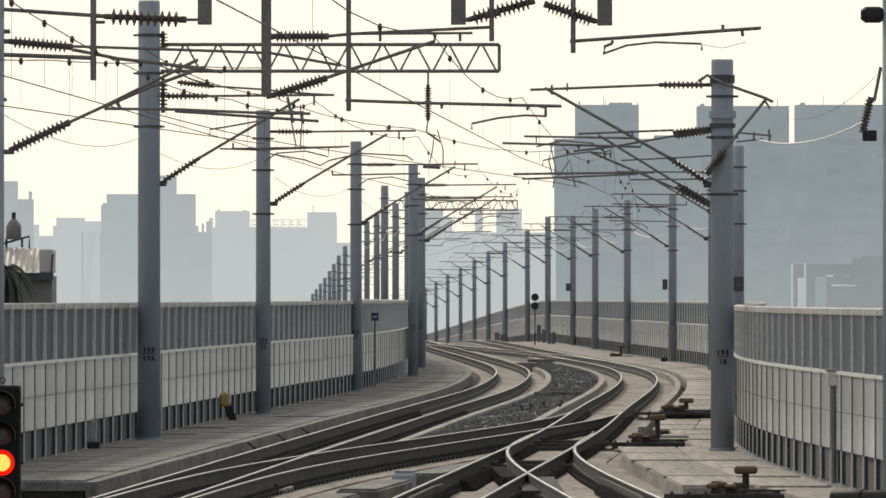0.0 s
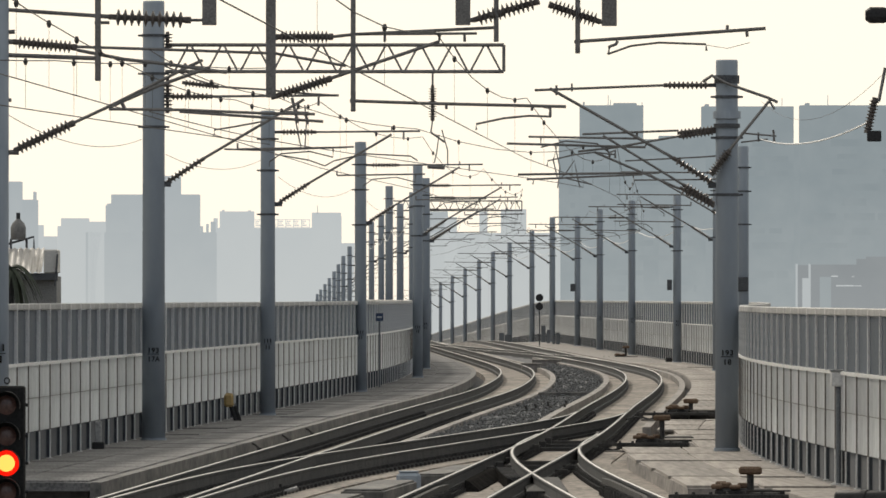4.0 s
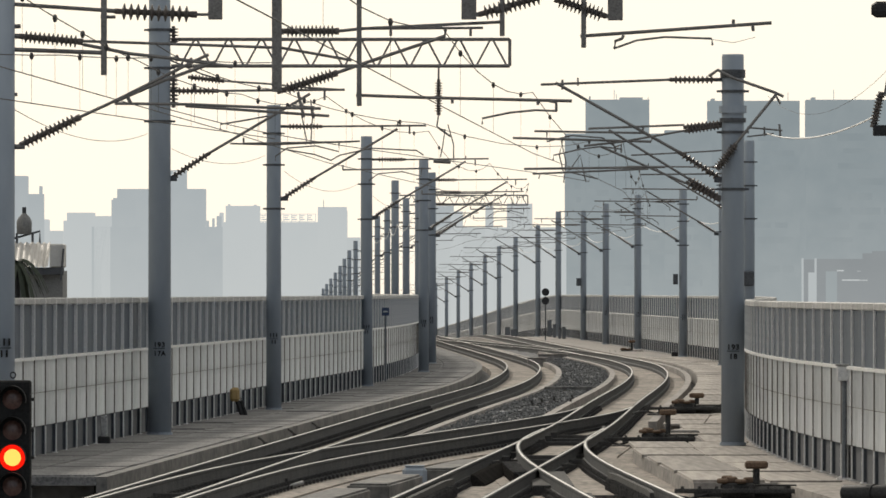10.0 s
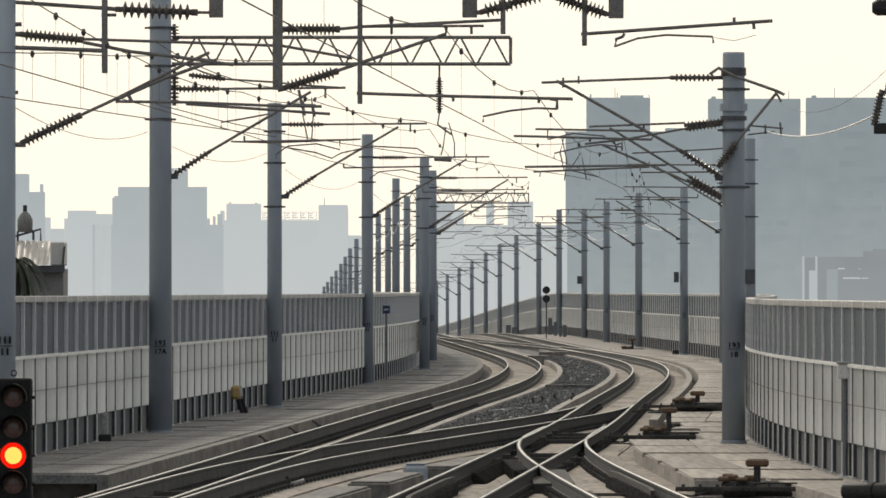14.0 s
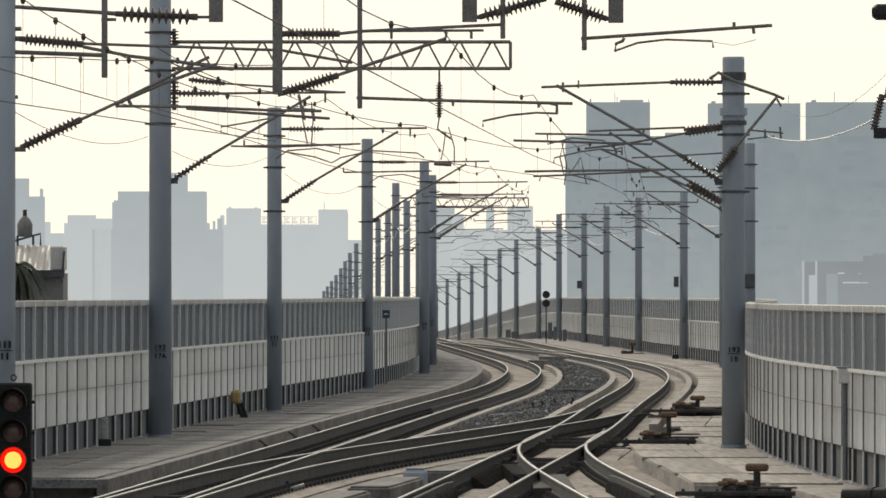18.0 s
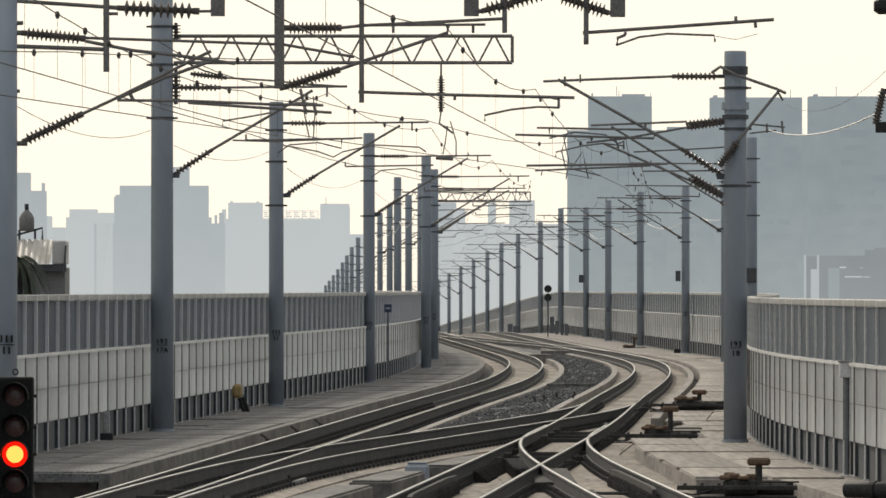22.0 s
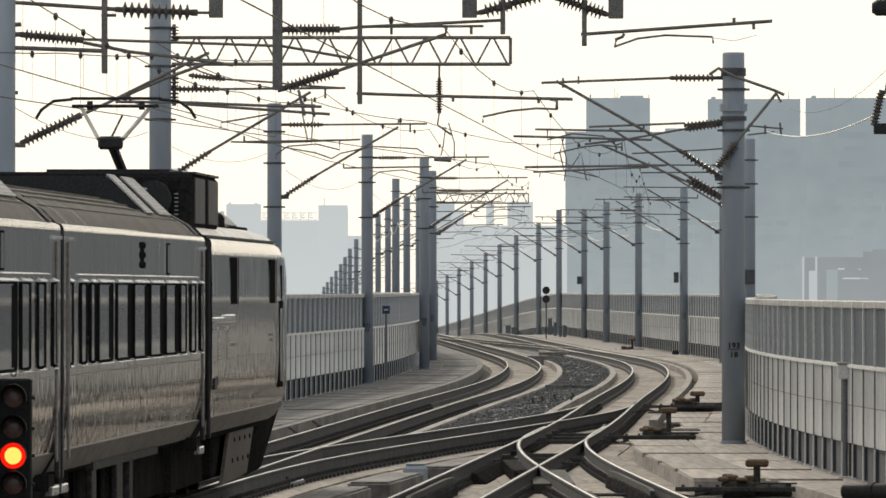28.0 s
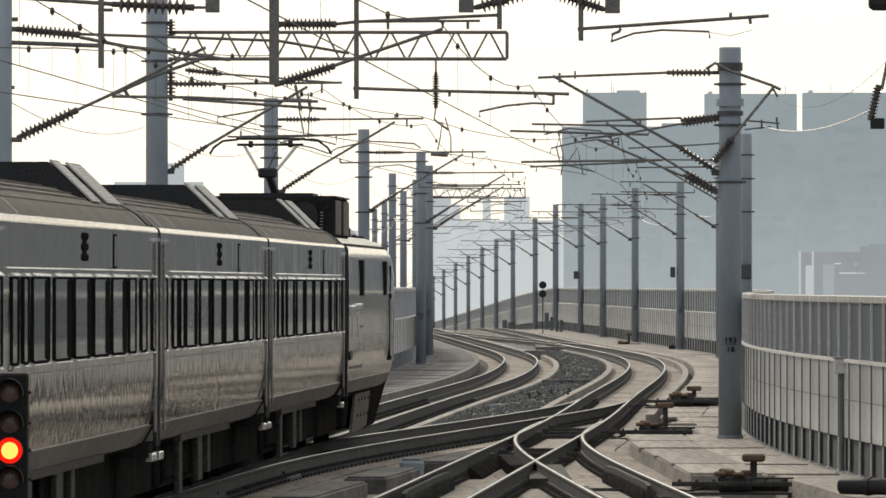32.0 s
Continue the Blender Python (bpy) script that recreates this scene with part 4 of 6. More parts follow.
for u0, u1, v0, v1 in [(463, 562, 380.5, 381.5), (463, 562, 393.5, 394.5)] + [(463 + 14 * i, 464 + 14 * i, 380, 400) for i in range(8)]:
    part("frame_bar", boxes(((u0 - 784) * k, (u1 - 784) * k, FAR_Y - 6, FAR_Y - 5, EYE + (519 - v1) * k, EYE + (519 - v0) * k)), FAR[0], sign)
for i in range(7):
    for v0, v1, w in ((383, 384.6, 8), (386.2, 387.8, 6), (389.6, 391.6, 9)):
        u0 = 466 + 13.6 * i
        part("sign_bar", boxes(((u0 - 784) * k, (u0 + w - 784) * k, FAR_Y - 7, FAR_Y - 6, EYE + (519 - v1) * k, EYE + (519 - v0) * k)), FAR[0], sign)
for u0, u1, v, tone in ((1422, 1425, 459, 1), (1434, 1445, 484, 1), (1445, 1448, 459, 1), (1465, 1484, 482, 2)):
    block("pale_wall", u0, u1, v, tone, 1480)
# ledges on the low block, their sunlight painted as a paler glow
for u0, u1, v0, v1 in ((1485, 1496, 479.6, 481.8), (1521, 1525, 481, 482), (1494, 1524, 496.4, 498.6), (1526, 1538, 497, 498.4)):
    k = 1478 / 15600
    obj("far_ledge", boxes(((u0 - 784) * k, (u1 - 784) * k, 1478, 1479.9, EYE + (519 - v1) * k, EYE + (519 - v0) * k)), FAR[0], "bright ledge on a hazy low building, sunlight painted as glow", "ledge", "", "structure")
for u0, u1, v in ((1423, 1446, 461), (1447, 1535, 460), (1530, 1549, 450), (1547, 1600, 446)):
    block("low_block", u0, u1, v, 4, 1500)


# ---- overhead wires ----
def wire_run(line, supports, label, stagger=0.2, droppers=True):
    """Contact wire and sagging carrier with droppers between supports (ahead, carrier height)."""
    w = thing("overhead_line", None, label, "overhead wire")
    top, low = [], []
    spots = [(p[0], p[1], p[2] if len(p) > 2 else (stagger if i % 2 else -stagger)) for i, p in enumerate(supports)]
    for (a, za, sa), (b, zb, sb) in zip(spots, spots[1:]):
        n = max(6, int((b - a) / 6))
        sag = 0.00022 * (b - a) ** 2
        for k in range(n):
            s = k / n
            y = a + (b - a) * s
            x = line(y) + sa + (sb - sa) * s
            top.append(Vector((x, y, za + (zb - za) * s - 4 * sag * s * (1 - s) + fall(y))))
            low.append(Vector((x, y, 4.66 + fall(y))))
            if droppers and k % 2 and y < 330:
                part("dropper", tubes(([top[-1], low[-1]], 0.003), sides=4), WIRE, w)
                part("dropper_clamp", lathe(bmesh.new(), top[-1] + Vector((0, 0, -0.05)), top[-1] + Vector((0, 0, 0.03)), [(0, 0.016), (0.5, 0.03), (1, 0.016)], 6), WIRE, w)
    part("carrier_wire", tubes((top, 0.007), sides=5), WIRE, w)
    part("contact_wire", tubes((low, 0.007), sides=5), WIRE, w)


wire_run(LEFT, [(84, 5.62, -0.1), (96, 5.32, -0.08), (106, 5.2, -0.06), (126, 5.25, -0.04)] + [(y, 5.8) for y in (152, 185, 231, 273, 306, 347, 389, 440, 480, 525, 588, 630, 672, 712, 755, 797, 840)], "twin overhead wires above the first line")
wire_run(RIGHT, [(60, 5.75, 0.2), (106, 5.62, -0.06), (142, 5.64, -0.26)] + [(y, 5.75) for y in (195, 245, 298, 338, 382, 419, 455, 494, 530, 575, 615, 655, 700, 745, 790, 835)], "twin overhead wires above the second line")
wire_run(CROSS, [(106, 5.4, 0), (126, 5.3, 0), (146, 5.22, 0), (185, 5.75, 0)], "twin overhead wires above the crossover")
wire_run(alignment([(102, -5.1), (117, -3.63), (131, -2.2), (150, -0.6)]), [(92, 5.05, 0), (107, 5.3, 0), (117, 5.54, 0), (131, 5.85, 0)], "twin overhead wires joining from a side line")


def slack(name, a, b, sag, r, mat, label):
    a, b = Vector(a), Vector(b)
    pts = [a + (b - a) * s + Vector((0, 0, -4 * sag * s * (1 - s))) for s in np.linspace(0, 1, 14)]
    return obj(name, tubes((pts, r), sides=5), mat, label, "cable")


slack("feeder_cable", (5.25, 142.2, 4.98), (5.22, 106, 4.54), 0.16, 0.011, WHITE_CABLE, "slack white insulated feeder cable between two poles")
for p, q, sag in (((-5.14, 106, 4.62), (-5.08, 152.3, 5.16), 0.24), ((-4.66, 152.3, 4.9), (-3.68, 185, 5.3), 0.22), ((-3.3, 185, 4.96), (-2.16, 231, 5.28), 0.31), ((-1.8, 231, 4.95), (-0.75, 273, 5.28), 0.3)):
    slack("ground_wire", p, q, sag, 0.005, WIRE, "thin slack earth wire between two poles")
slack("return_wire", (5.6, 106, 5.35), (6.1, 165, 6.1), 0.55, 0.003, WIRE, "thin slack return wire")
for y, y2 in ((298, 338), (338, 382), (382, 419), (419, 455), (455, 494), (494, 530), (530, 575)):
    slack("feeder_cable", (RIGHT(y) + 3.5, y, 5.3), (RIGHT(y2) + 3.5, y2, 5.3), 0.4, 0.014, WHITE_CABLE, "slack pale feeder cable between two poles")
for y, y2 in ((347, 389), (389, 412), (412, 440), (440, 480)):
    slack("feeder_cable", (LEFT(y) - 3.3, y, 5.4), (LEFT(y2) - 3.3, y2, 5.4), 0.4, 0.014, WHITE_CABLE, "slack pale feeder cable between two poles")


# ---- numbers painted on the poles ----
def lettering(text, z, size, parent, r):
    """Characters laid one by one round the front of a pole."""
    for k, ch in enumerate(text):
        cu = bpy.data.curves.new("number", "FONT")
        cu.body, cu.size, cu.align_x, cu.extrude, cu.offset = ch, size, "CENTER", 0.003, 0.003
        ob = new("number", cu)
        me = bpy.data.meshes.new_from_object(ob)
        bpy.data.objects.remove(ob)
        me.materials.append(INK)
        turn = (k - (len(text) - 1) / 2) * size * 0.6 / r
        n = new("number", me)
        n.parent = parent
        n.matrix_basis = pose(r * math.sin(turn), -r * math.cos(turn), z, 90, 0, math.degrees(turn))
        tagged(n, "black painted number")


def number_plate(p, r, rows, size, z):
    lettering(rows[0], z + 0.025, size, p, r + 0.003)
    lettering(rows[1], z - 0.125, size, p, r + 0.003)
    part("number_bar", boxes((-0.1, 0.1, -r - 0.003, -r + 0.035, z - 0.004, z + 0.006)), INK, p)


number_plate(big_left, 0.199, ("193", "17A"), 0.12, 1.5)
number_plate(big_right, 0.189, ("193", "18"), 0.12, 1.52)


# ---- signal by the near track ----
sig = thing("colour_light_signal", pose(-2.92, 60, 0), "black colour-light signal showing red", "railway signal")
part("mast", lathe(bmesh.new(), (0, 0.12, -0.45), (0, 0.12, 0.6), [(0, 0.06), (1, 0.06)], 12), BLACK, sig)
part("backboard", boxes((-0.125, 0.125, 0.0, 0.16, 0.6, 1.82), bevel=0.012), SIGNAL_BLACK, sig)
part("lifting_ring", tubes(([(0.0 + 0.018 * math.cos(a), 0.08, 1.855 + 0.02 * math.sin(a)) for a in np.linspace(0, 6.28, 12)], 0.005)), BLACK, sig)
for k, z in enumerate((1.69, 1.48, 1.295, 1.1, 0.88)):
    lit = k == 2
    lens = part("lens", lathe(bmesh.new(), (0.0, -0.012, z), (0.0, 0.02, z), [(0, 0.03), (0.25, 0.062), (0.6, 0.077), (1, 0.08)], 20), LENS_RED if lit else LENS_OFF, sig, "glowing red lens" if lit else "unlit dark lens", smooth=True)
    if lit:
        part("lens_halo", lathe(bmesh.new(), (0.0, -0.005, z), (0.0, 0.01, z), [(0, 0.081), (0.5, 0.0915), (1, 0.0915)], 24), LENS_HALO, lens, "glowing ring standing in for the lit lens's red halo")
    bm = bmesh.new()
    rows = []
    for a in np.linspace(-0.25, math.pi + 0.25, 15):
        rows.append([bm.verts.new((r * math.cos(a), y, z + r * math.sin(a))) for r, y in ((0.0925, 0.0), (0.0925, -0.14), (0.096, -0.14), (0.096, 0.0))])
    for u, v in zip(rows, rows[1:]):
        for i in range(4):
            bm.faces.new((u[i], u[(i + 1) % 4], v[(i + 1) % 4], v[i]))
    part("hood", bm, SIGNAL_BLACK, sig)
    part("hinge", lathe(bmesh.new(), (0.125, 0.05, z), (0.145, 0.05, z), [(0, 0.012), (1, 0.012)], 8), BLACK, sig)


# ---- point machines with hand levers ----
def point_machine(x, y, turn, lever=0.0, low=0.0, base=-0.27, rod=2.2):
    m = thing("point_machine", pose(x, y, base, 0, 0, turn), "dark iron point machine with a weighted hand lever", "point machine", "point machines")
    part("sleeper", boxes((-0.9, 0.6, -0.3, 0.3, 0.0, 0.03), bevel=0.008), CLIP, m)
    # added dark plate for the shaded recess behind the machine
    part("recess_shade_plate", boxes((-0.3, 0.62, 0.34, 0.4, 0.0, 0.21), bevel=0.005), CLIP, m)
    part("side_bar", boxes((-0.95, 0.68, -0.34, -0.26, 0.11, 0.17), bevel=0.008), CLIP, m)
    part("side_bar", boxes((-0.7, 0.6, 0.2, 0.28, 0.05, 0.11), bevel=0.008), CLIP, m)
    part("case", boxes((-0.36, 0.08, -0.22, 0.22, 0.03, 0.24), bevel=0.03), CLIP, m)
    for k, (fx, fy, fz) in enumerate(((-0.34, -0.2, 0.05), (-0.22, -0.05, 0.07), (-0.1, -0.22, 0.04), (0.0, 0.05, 0.06), (-0.28, 0.1, 0.08), (-0.14, 0.14, 0.03))):
        part("fitting", boxes((fx - 0.07, fx + 0.08, fy - 0.06, fy + 0.08, 0.235, 0.25 + fz), bevel=0.02), BROWN, m, "rust-brown fitting")
    for k in range(7):
        part("bolt", lathe(bmesh.new(), (-0.85 + 0.22 * k, -0.3, 0.17), (-0.85 + 0.22 * k, -0.3, 0.2), [(0, 0.025), (1, 0.02)], 6), CLIP, m)
    part("motor", lathe(bmesh.new(), (0.08, 0, 0.13), (0.5, 0, 0.13), [(0, 0.06), (0.9, 0.06), (1, 0.04)], 10), CLIP, m)
    part("lever", tubes(([(0.1, 0, 0.22), (0.1 + lever, 0, 0.56 - low)], 0.045), sides=8), CLIP, m)
    part("weight", boxes((-0.05 + lever, 0.25 + lever, -0.09, 0.09, 0.55 - low, 0.65 - low), bevel=0.025), BROWN, m, "rust-brown lever weight")
    for k in (-0.07, 0.07):
        part("rod", tubes(([(-0.9, k, 0.06), (-rod, k, 0.06)], 0.022)), CLIP, m)
    part("cable", tubes(([(-0.5, 0.1, 0.1), (-0.75, 0.25, 0.03), (-1.0, 0.05, 0.08), (-1.2, -0.2, 0.03)], 0.02)), BLACK, m)
    return m


point_machine(3.85, 153.7, -2)
point_machine(3.95, 113.4, -2, 0.0, 0.13)
point_machine(5.1, 179.5, -4, 0.0, 0.2, -0.08, 1.0)
point_machine(8.0, 375, 2)
# the pit's back wall in shade, as an added dark block
pit = thing("machine_pit", pose(4.1, 156, 0), "dark block standing in for the pit's shaded back wall", "trough")
part("pit_shade_block", boxes((-0.5, 0.45, -0.8, 0.8, -0.3, -0.03), bevel=0.01), CLIP, pit)


def check_rail(line, off, y0, y1):
    r = thing("check_rail", None, "dark flared check rail beside the running rail", "rail", "check rails")
    pts = along(line, y0, y1, 1.5, off)
    pts[0].x += 0.05 if off < 0 else -0.05
    pts[-1].x += 0.05 if off < 0 else -0.05
    part("bar", sweep(bmesh.new(), [(-0.028, -0.27), (-0.028, -0.035), (0.028, -0.035), (0.028, -0.27)], pts), CLIP, r)
    for k in range(int((y1 - y0) / 0.42)):
        y = y0 + 0.3 + 0.42 * k
        s = 1 if off < 0 else -1
        a, b = sorted((line(y) + off + s * 0.03, line(y) + off + s * 0.13))
        part("rib", boxes((a, b, y - 0.05, y + 0.05, -0.27, -0.1 - 0.04 * (k % 2))), CLIP, r)


check_rail(RIGHT, -G + 0.11, 104, 116)
check_rail(SIDING, G - 0.11, 108, 120)
check_rail(CROSS, G - 0.11, 150, 160)
check_rail(RIGHT, G - 0.11, 152, 162)
check_rail(SIDING, -G + 0.09, 96, 108)
for line, off, y0, y1, ribs in ((RIGHT, -G + 0.14, 122, 131, 0), (SIDING, -G - 0.32, 123, 131, 10)):
    g = thing("guard_block", None, "dark iron guard block beside the rail", "rail crossing", "guard blocks")
    part("block", sweep(bmesh.new(), [(0.0, -0.27), (0.0, -0.1), (0.06, -0.12), (0.2, -0.24), (0.2, -0.27)], along(line, y0, y1, 1.5, off)), UNDER, g)
    for k in range(ribs):
        y = y0 + 0.3 + 0.75 * k
        part("rib", boxes((line(y) + off + 0.0, line(y) + off + 0.22, y - 0.06, y + 0.06, -0.27, -0.08), bevel=0.01), CLIP, g)
frog = thing("crossing_frog", None, "dark cast crossing where two rails meet", "rail crossing")
part("base", boxes((1.2, 1.75, 116, 125, -0.28, -0.12), bevel=0.01), CLIP, frog)
for line, ys in ((RIGHT, (131, 134.5, 138, 150.5, 154, 157.5)), (SIDING, (101.5, 104.5)), (CROSS, (176, 179)), (LEFT, (109, 112))):
    for y in ys:
        rod = thing("switch_rod", None, "dark iron stretcher rod between the rails", "switch rod", "switch rods")
        part("bar", boxes((line(y) - 0.62, line(y) + 0.75, y - 0.05, y + 0.05, -0.2, -0.13), bevel=0.008), CLIP, rod)
        for s in (-0.4, 0.4):
            part("lug", boxes((line(y) + s - 0.06, line(y) + s + 0.06, y - 0.1, y + 0.1, -0.22, -0.08), bevel=0.01), CLIP, rod)


sleeve = thing("cable_sleeve", pose(4.84, 104.0, WALK_Z), "thick black cable sleeve lying on the walkway", "cable sleeve")
part("tube", lathe(bmesh.new(), (-0.1, 0.1, 0.1), (0.85, -0.4, 0.1), [(0, 0.085), (0.02, 0.1), (0.97, 0.1), (1, 0.08)], 14), BLACK, sleeve, smooth=True)
part("collar", lathe(bmesh.new(), (0.2, -0.06, 0.1), (0.26, -0.1, 0.1), [(0, 0.112), (1, 0.112)], 14), BLACK, sleeve)


# ---- cable troughs between the tracks ----
def trough(x, y, w, l, h, turn, label):
    t = thing("cable_trough", pose(x, y, -0.3, 0, 0, turn), label, "cable trough", "cable troughs")
    part("block", boxes((-w / 2, w / 2, 0, l, 0, h), bevel=0.012), TROUGH, t)
    part("lid", boxes((-w / 2 + 0.03, w / 2 - 0.03, 0.1, l - 0.1, h, h + 0.025), bevel=0.006), TROUGH, t)


trough(-1.75, 104, 0.5, 8.5, 0.2, -4, "weathered concrete cable trough between the tracks")
trough(-0.95, 114, 0.55, 6, 0.22, -4, "weathered concrete cable trough between the tracks")
trough(-0.1, 126, 0.5, 7, 0.18, -5, "weathered concrete cable trough between the tracks")
blue = thing("cable_box", pose(-0.37, 121.6, -0.285), "small rounded blue-grey cable box", "box")
bm = box(bmesh.new(), -0.17, 0.17, -0.15, 0.15, 0, 0.3, bevel=0.05)
part("case", bm, POLE, blue)
part("lid", boxes((-0.14, 0.14, -0.12, 0.12, 0.3, 0.32), bevel=0.008), POLE, blue)


# ---- small things on the walkways ----
bag = thing("canvas_roll", pose(-4.12, 176.8, WALK_Z), "ochre canvas bundle on a leaning dark stand", "bundle")
part("stand", tubes(([(0.12, 0, 0), (0.02, 0, 0.3)], 0.05), ([(0.2, 0, 0), (0.1, 0, 0.3)], 0.04)), BLACK, bag)
part("roll", box(bmesh.new(), -0.12, 0.08, -0.1, 0.1, 0.28, 0.56, bevel=0.05), OCHRE, bag)
part("strap", boxes((0.055, 0.11, -0.06, 0.06, 0.35, 0.55), bevel=0.01), PANEL_WHITE, bag)
mark = thing("marker_post", pose(-5.5, 143.8, WALK_Z), "short pale concrete marker post", "marker post")
part("post", boxes((-0.05, 0.05, -0.05, 0.05, 0.1, 0.46), bevel=0.01), CAP, mark)
part("foot", boxes((-0.1, 0.1, -0.12, 0.12, 0, 0.12), bevel=0.015), BLACK, mark)
bs = thing("sign_post", pose(-1.54, 242.3, WALK_Z), "blue plate sign on a thin pole", "sign")
part("pole", tubes(([(0, 0, 0), (0, 0, 1.95)], 0.026)), WEB, bs)
part("plate", boxes((-0.1, 0.1, -0.05, -0.03, 1.83, 2.05), bevel=0.006), BLUE_SIGN, bs)
part("plate_bar", boxes((-0.06, 0.06, -0.056, -0.051, 1.92, 1.96)), PANEL_WHITE, bs)
jb = thing("junction_box", pose(5.32, 116.4, WALK_Z), "grey junction box on a steel stand", "junction box")
part("stand", tubes(([(0, 0, 0), (0, 0, 1.3)], 0.035)), WEB, jb)
part("conduit", tubes(([(0.07, 0, 0), (0.07, 0, 1.3)], 0.02)), RUST, jb)
part("foot", boxes((-0.1, 0.1, -0.1, 0.1, 0, 0.02)), POST, jb)
part("box", boxes((-0.1, 0.1, -0.08, 0.08, 1.3, 1.5), bevel=0.012), POST, jb)
part("lid", boxes((-0.12, 0.12, -0.1, 0.1, 1.5, 1.525), bevel=0.006), CAP, jb)
for x, y in ((-3.35, 204), (9.0, 340), (-2.0, 236)):
    fb = thing("floor_box", pose(x, y, WALK_Z), "small black cable box on the walkway", "box", "floor boxes")
    part("case", boxes((-0.13, 0.13, -0.12, 0.12, 0, 0.14), bevel=0.02), BLACK, fb)
    part("lid", boxes((-0.11, 0.11, -0.1, 0.1, 0.14, 0.16), bevel=0.006), BLACK, fb)
for x, y, z, s in ((8.5, 244.95, 2.6, 0.2), (8.93, 337.95, 2.72, 0.11), (7.04, 454.95, 2.75, 0.16)):
    eb = thing("pole_box", pose(x, y, z), "dark switch box strapped to a pole", "switch box", "switch boxes")
    part("case", boxes((-s / 2, s / 2 + 0.08, -0.2, -0.05, 0, 0.4), bevel=0.015), BAND, eb)
    part("door", boxes((-s / 2 + 0.03, s / 2 + 0.05, -0.215, -0.2, 0.03, 0.37), bevel=0.004), BAND, eb)
fs = thing("disc_signal", pose(5.45, 462, 0), "small black two-disc shunting signal on a mast", "railway signal")
part("mast", tubes(([(0, 0, -0.3), (0, 0, 2.2)], 0.035)), BAND, fs)
for z in (1.97, 2.43):
    part("disc", lathe(bmesh.new(), (0, -0.08, z), (0, -0.03, z), [(0, 0.2), (1, 0.2)], 18), BLACK, fs)
for x, y, h, w in ((6.15, 480, 0.7, 0.2), (6.3, 470, 0.45, 0.16), (6.5, 468, 0.6, 0.2), (6.0, 490, 0.9, 0.25), (3.9, 520, 0.5, 0.3), (4.6, 560, 0.55, 0.4)):
    cb = thing("lineside_cabinet", pose(x, y, WALK_Z + fall(y)), "dark lineside equipment cabinet", "cabinet", "lineside cabinets")
    part("case", boxes((-w / 2, w / 2, -0.15, 0.15, 0, h), bevel=0.015), WEB, cb)
    part("roof", boxes((-w / 2 - 0.02, w / 2 + 0.02, -0.17, 0.17, h, h + 0.03), bevel=0.006), WEB, cb)
for x, y, w, h in ((3.45, 318, 0.35, 0.25), (3.9, 330, 0.28, 0.3), (4.5, 345, 0.4, 0.2)):
    cb = thing("track_cabinet", pose(x, y, -0.42), "grey concrete track cabinet between the lines", "cabinet", "track cabinets")
    part("case", boxes((-w, w, -0.4, 0.4, 0, h + 0.2), bevel=0.02), CONCRETE, cb)
    part("lid", boxes((-w - 0.03, w + 0.03, -0.43, 0.43, h + 0.2, h + 0.24), bevel=0.01), PAVING, cb)


# ---- clutter on the gravel and along the kerb ----
retainer = thing("gravel_retainer", pose(0, 231, -0.42), "dark concrete sill holding the gravel back", "sill")
part("beam", boxes((LEFT(231) + 1.24, RIGHT(231) - 1.24, -0.12, 0.12, 0, 0.37), bevel=0.02), TROUGH, retainer)
for x, y, w in ((1.2, 187, 0.42), (2.05, 196, 0.2)):
    lath = thing("loose_lath", pose(x, y, -0.13, 0, 0, 8), "pale loose lath lying on the gravel", "lath", "loose laths")
    part("board", boxes((-w / 2, w / 2, -0.05, 0.05, -0.04, 0.02), bevel=0.006), CAP, lath)
rnd = random.Random(31)
for x, y in ((2.05, 199), (2.3, 202), (2.62, 206), (2.95, 203), (3.1, 209)):
    heap = thing("track_fitting", pose(x, y, -0.16), "dark loose iron track fitting on the gravel", "fitting", "loose fittings")
    part("plate", boxes((-0.13, 0.13, -0.1, 0.1, -0.03, 0.05), bevel=0.012), CLIP, heap)
    part("bolt", lathe(bmesh.new(), (0.02, 0, 0.04), (0.02 + rnd.uniform(-0.04, 0.04), 0, 0.14), [(0, 0.03), (0.8, 0.025), (1, 0.04)], 8), CLIP, heap)
for y in (151.5, 160.5, 168.5):
    br = thing("kerb_bracket", pose(LEFT(y) - 1.35, y, -0.1), "dark bent iron bracket on the kerb face", "bracket", "kerb brackets")
    part("plate", tubes(([(0.0, 0, 0.02), (0.05, 0, 0.0), (0.12, 0, -0.06)], 0.02), sides=6), CLIP, br)
    part("foot", boxes((0.09, 0.17, -0.05, 0.05, -0.17, -0.05), bevel=0.01), CLIP, br)
stub = thing("cable_stub", pose(-2.12, 120.3, -0.28), "dark cable stub with a pale plastic pipe", "cable stub")
part("gland", lathe(bmesh.new(), (0, 0, 0), (0, 0, 0.16), [(0, 0.06), (0.5, 0.05), (0.7, 0.03), (1, 0.025)], 10), BLACK, stub)
part("pipe", tubes(([(0.05, 0, 0.05), (0.22, 0, 0.1), (0.24, 0, 0.11)], 0.028), sides=8), CAP, stub, "pale plastic pipe")


# ---- shed with a water tank behind the barrier ----
hut = thing("rooftop_shed", pose(-19.6, 420, -9), "shed with a pale corrugated roof and dark walls", "shed")
part("wall", boxes((-3.5, 1.55, 0, 5, 0, 12.45)), DARK_WALL, hut)
part("eave", boxes((-3.6, 1.62, -0.55, 0.0, 12.25, 12.6), bevel=0.02), BAND, hut)
bm = bmesh.new()
cols = []
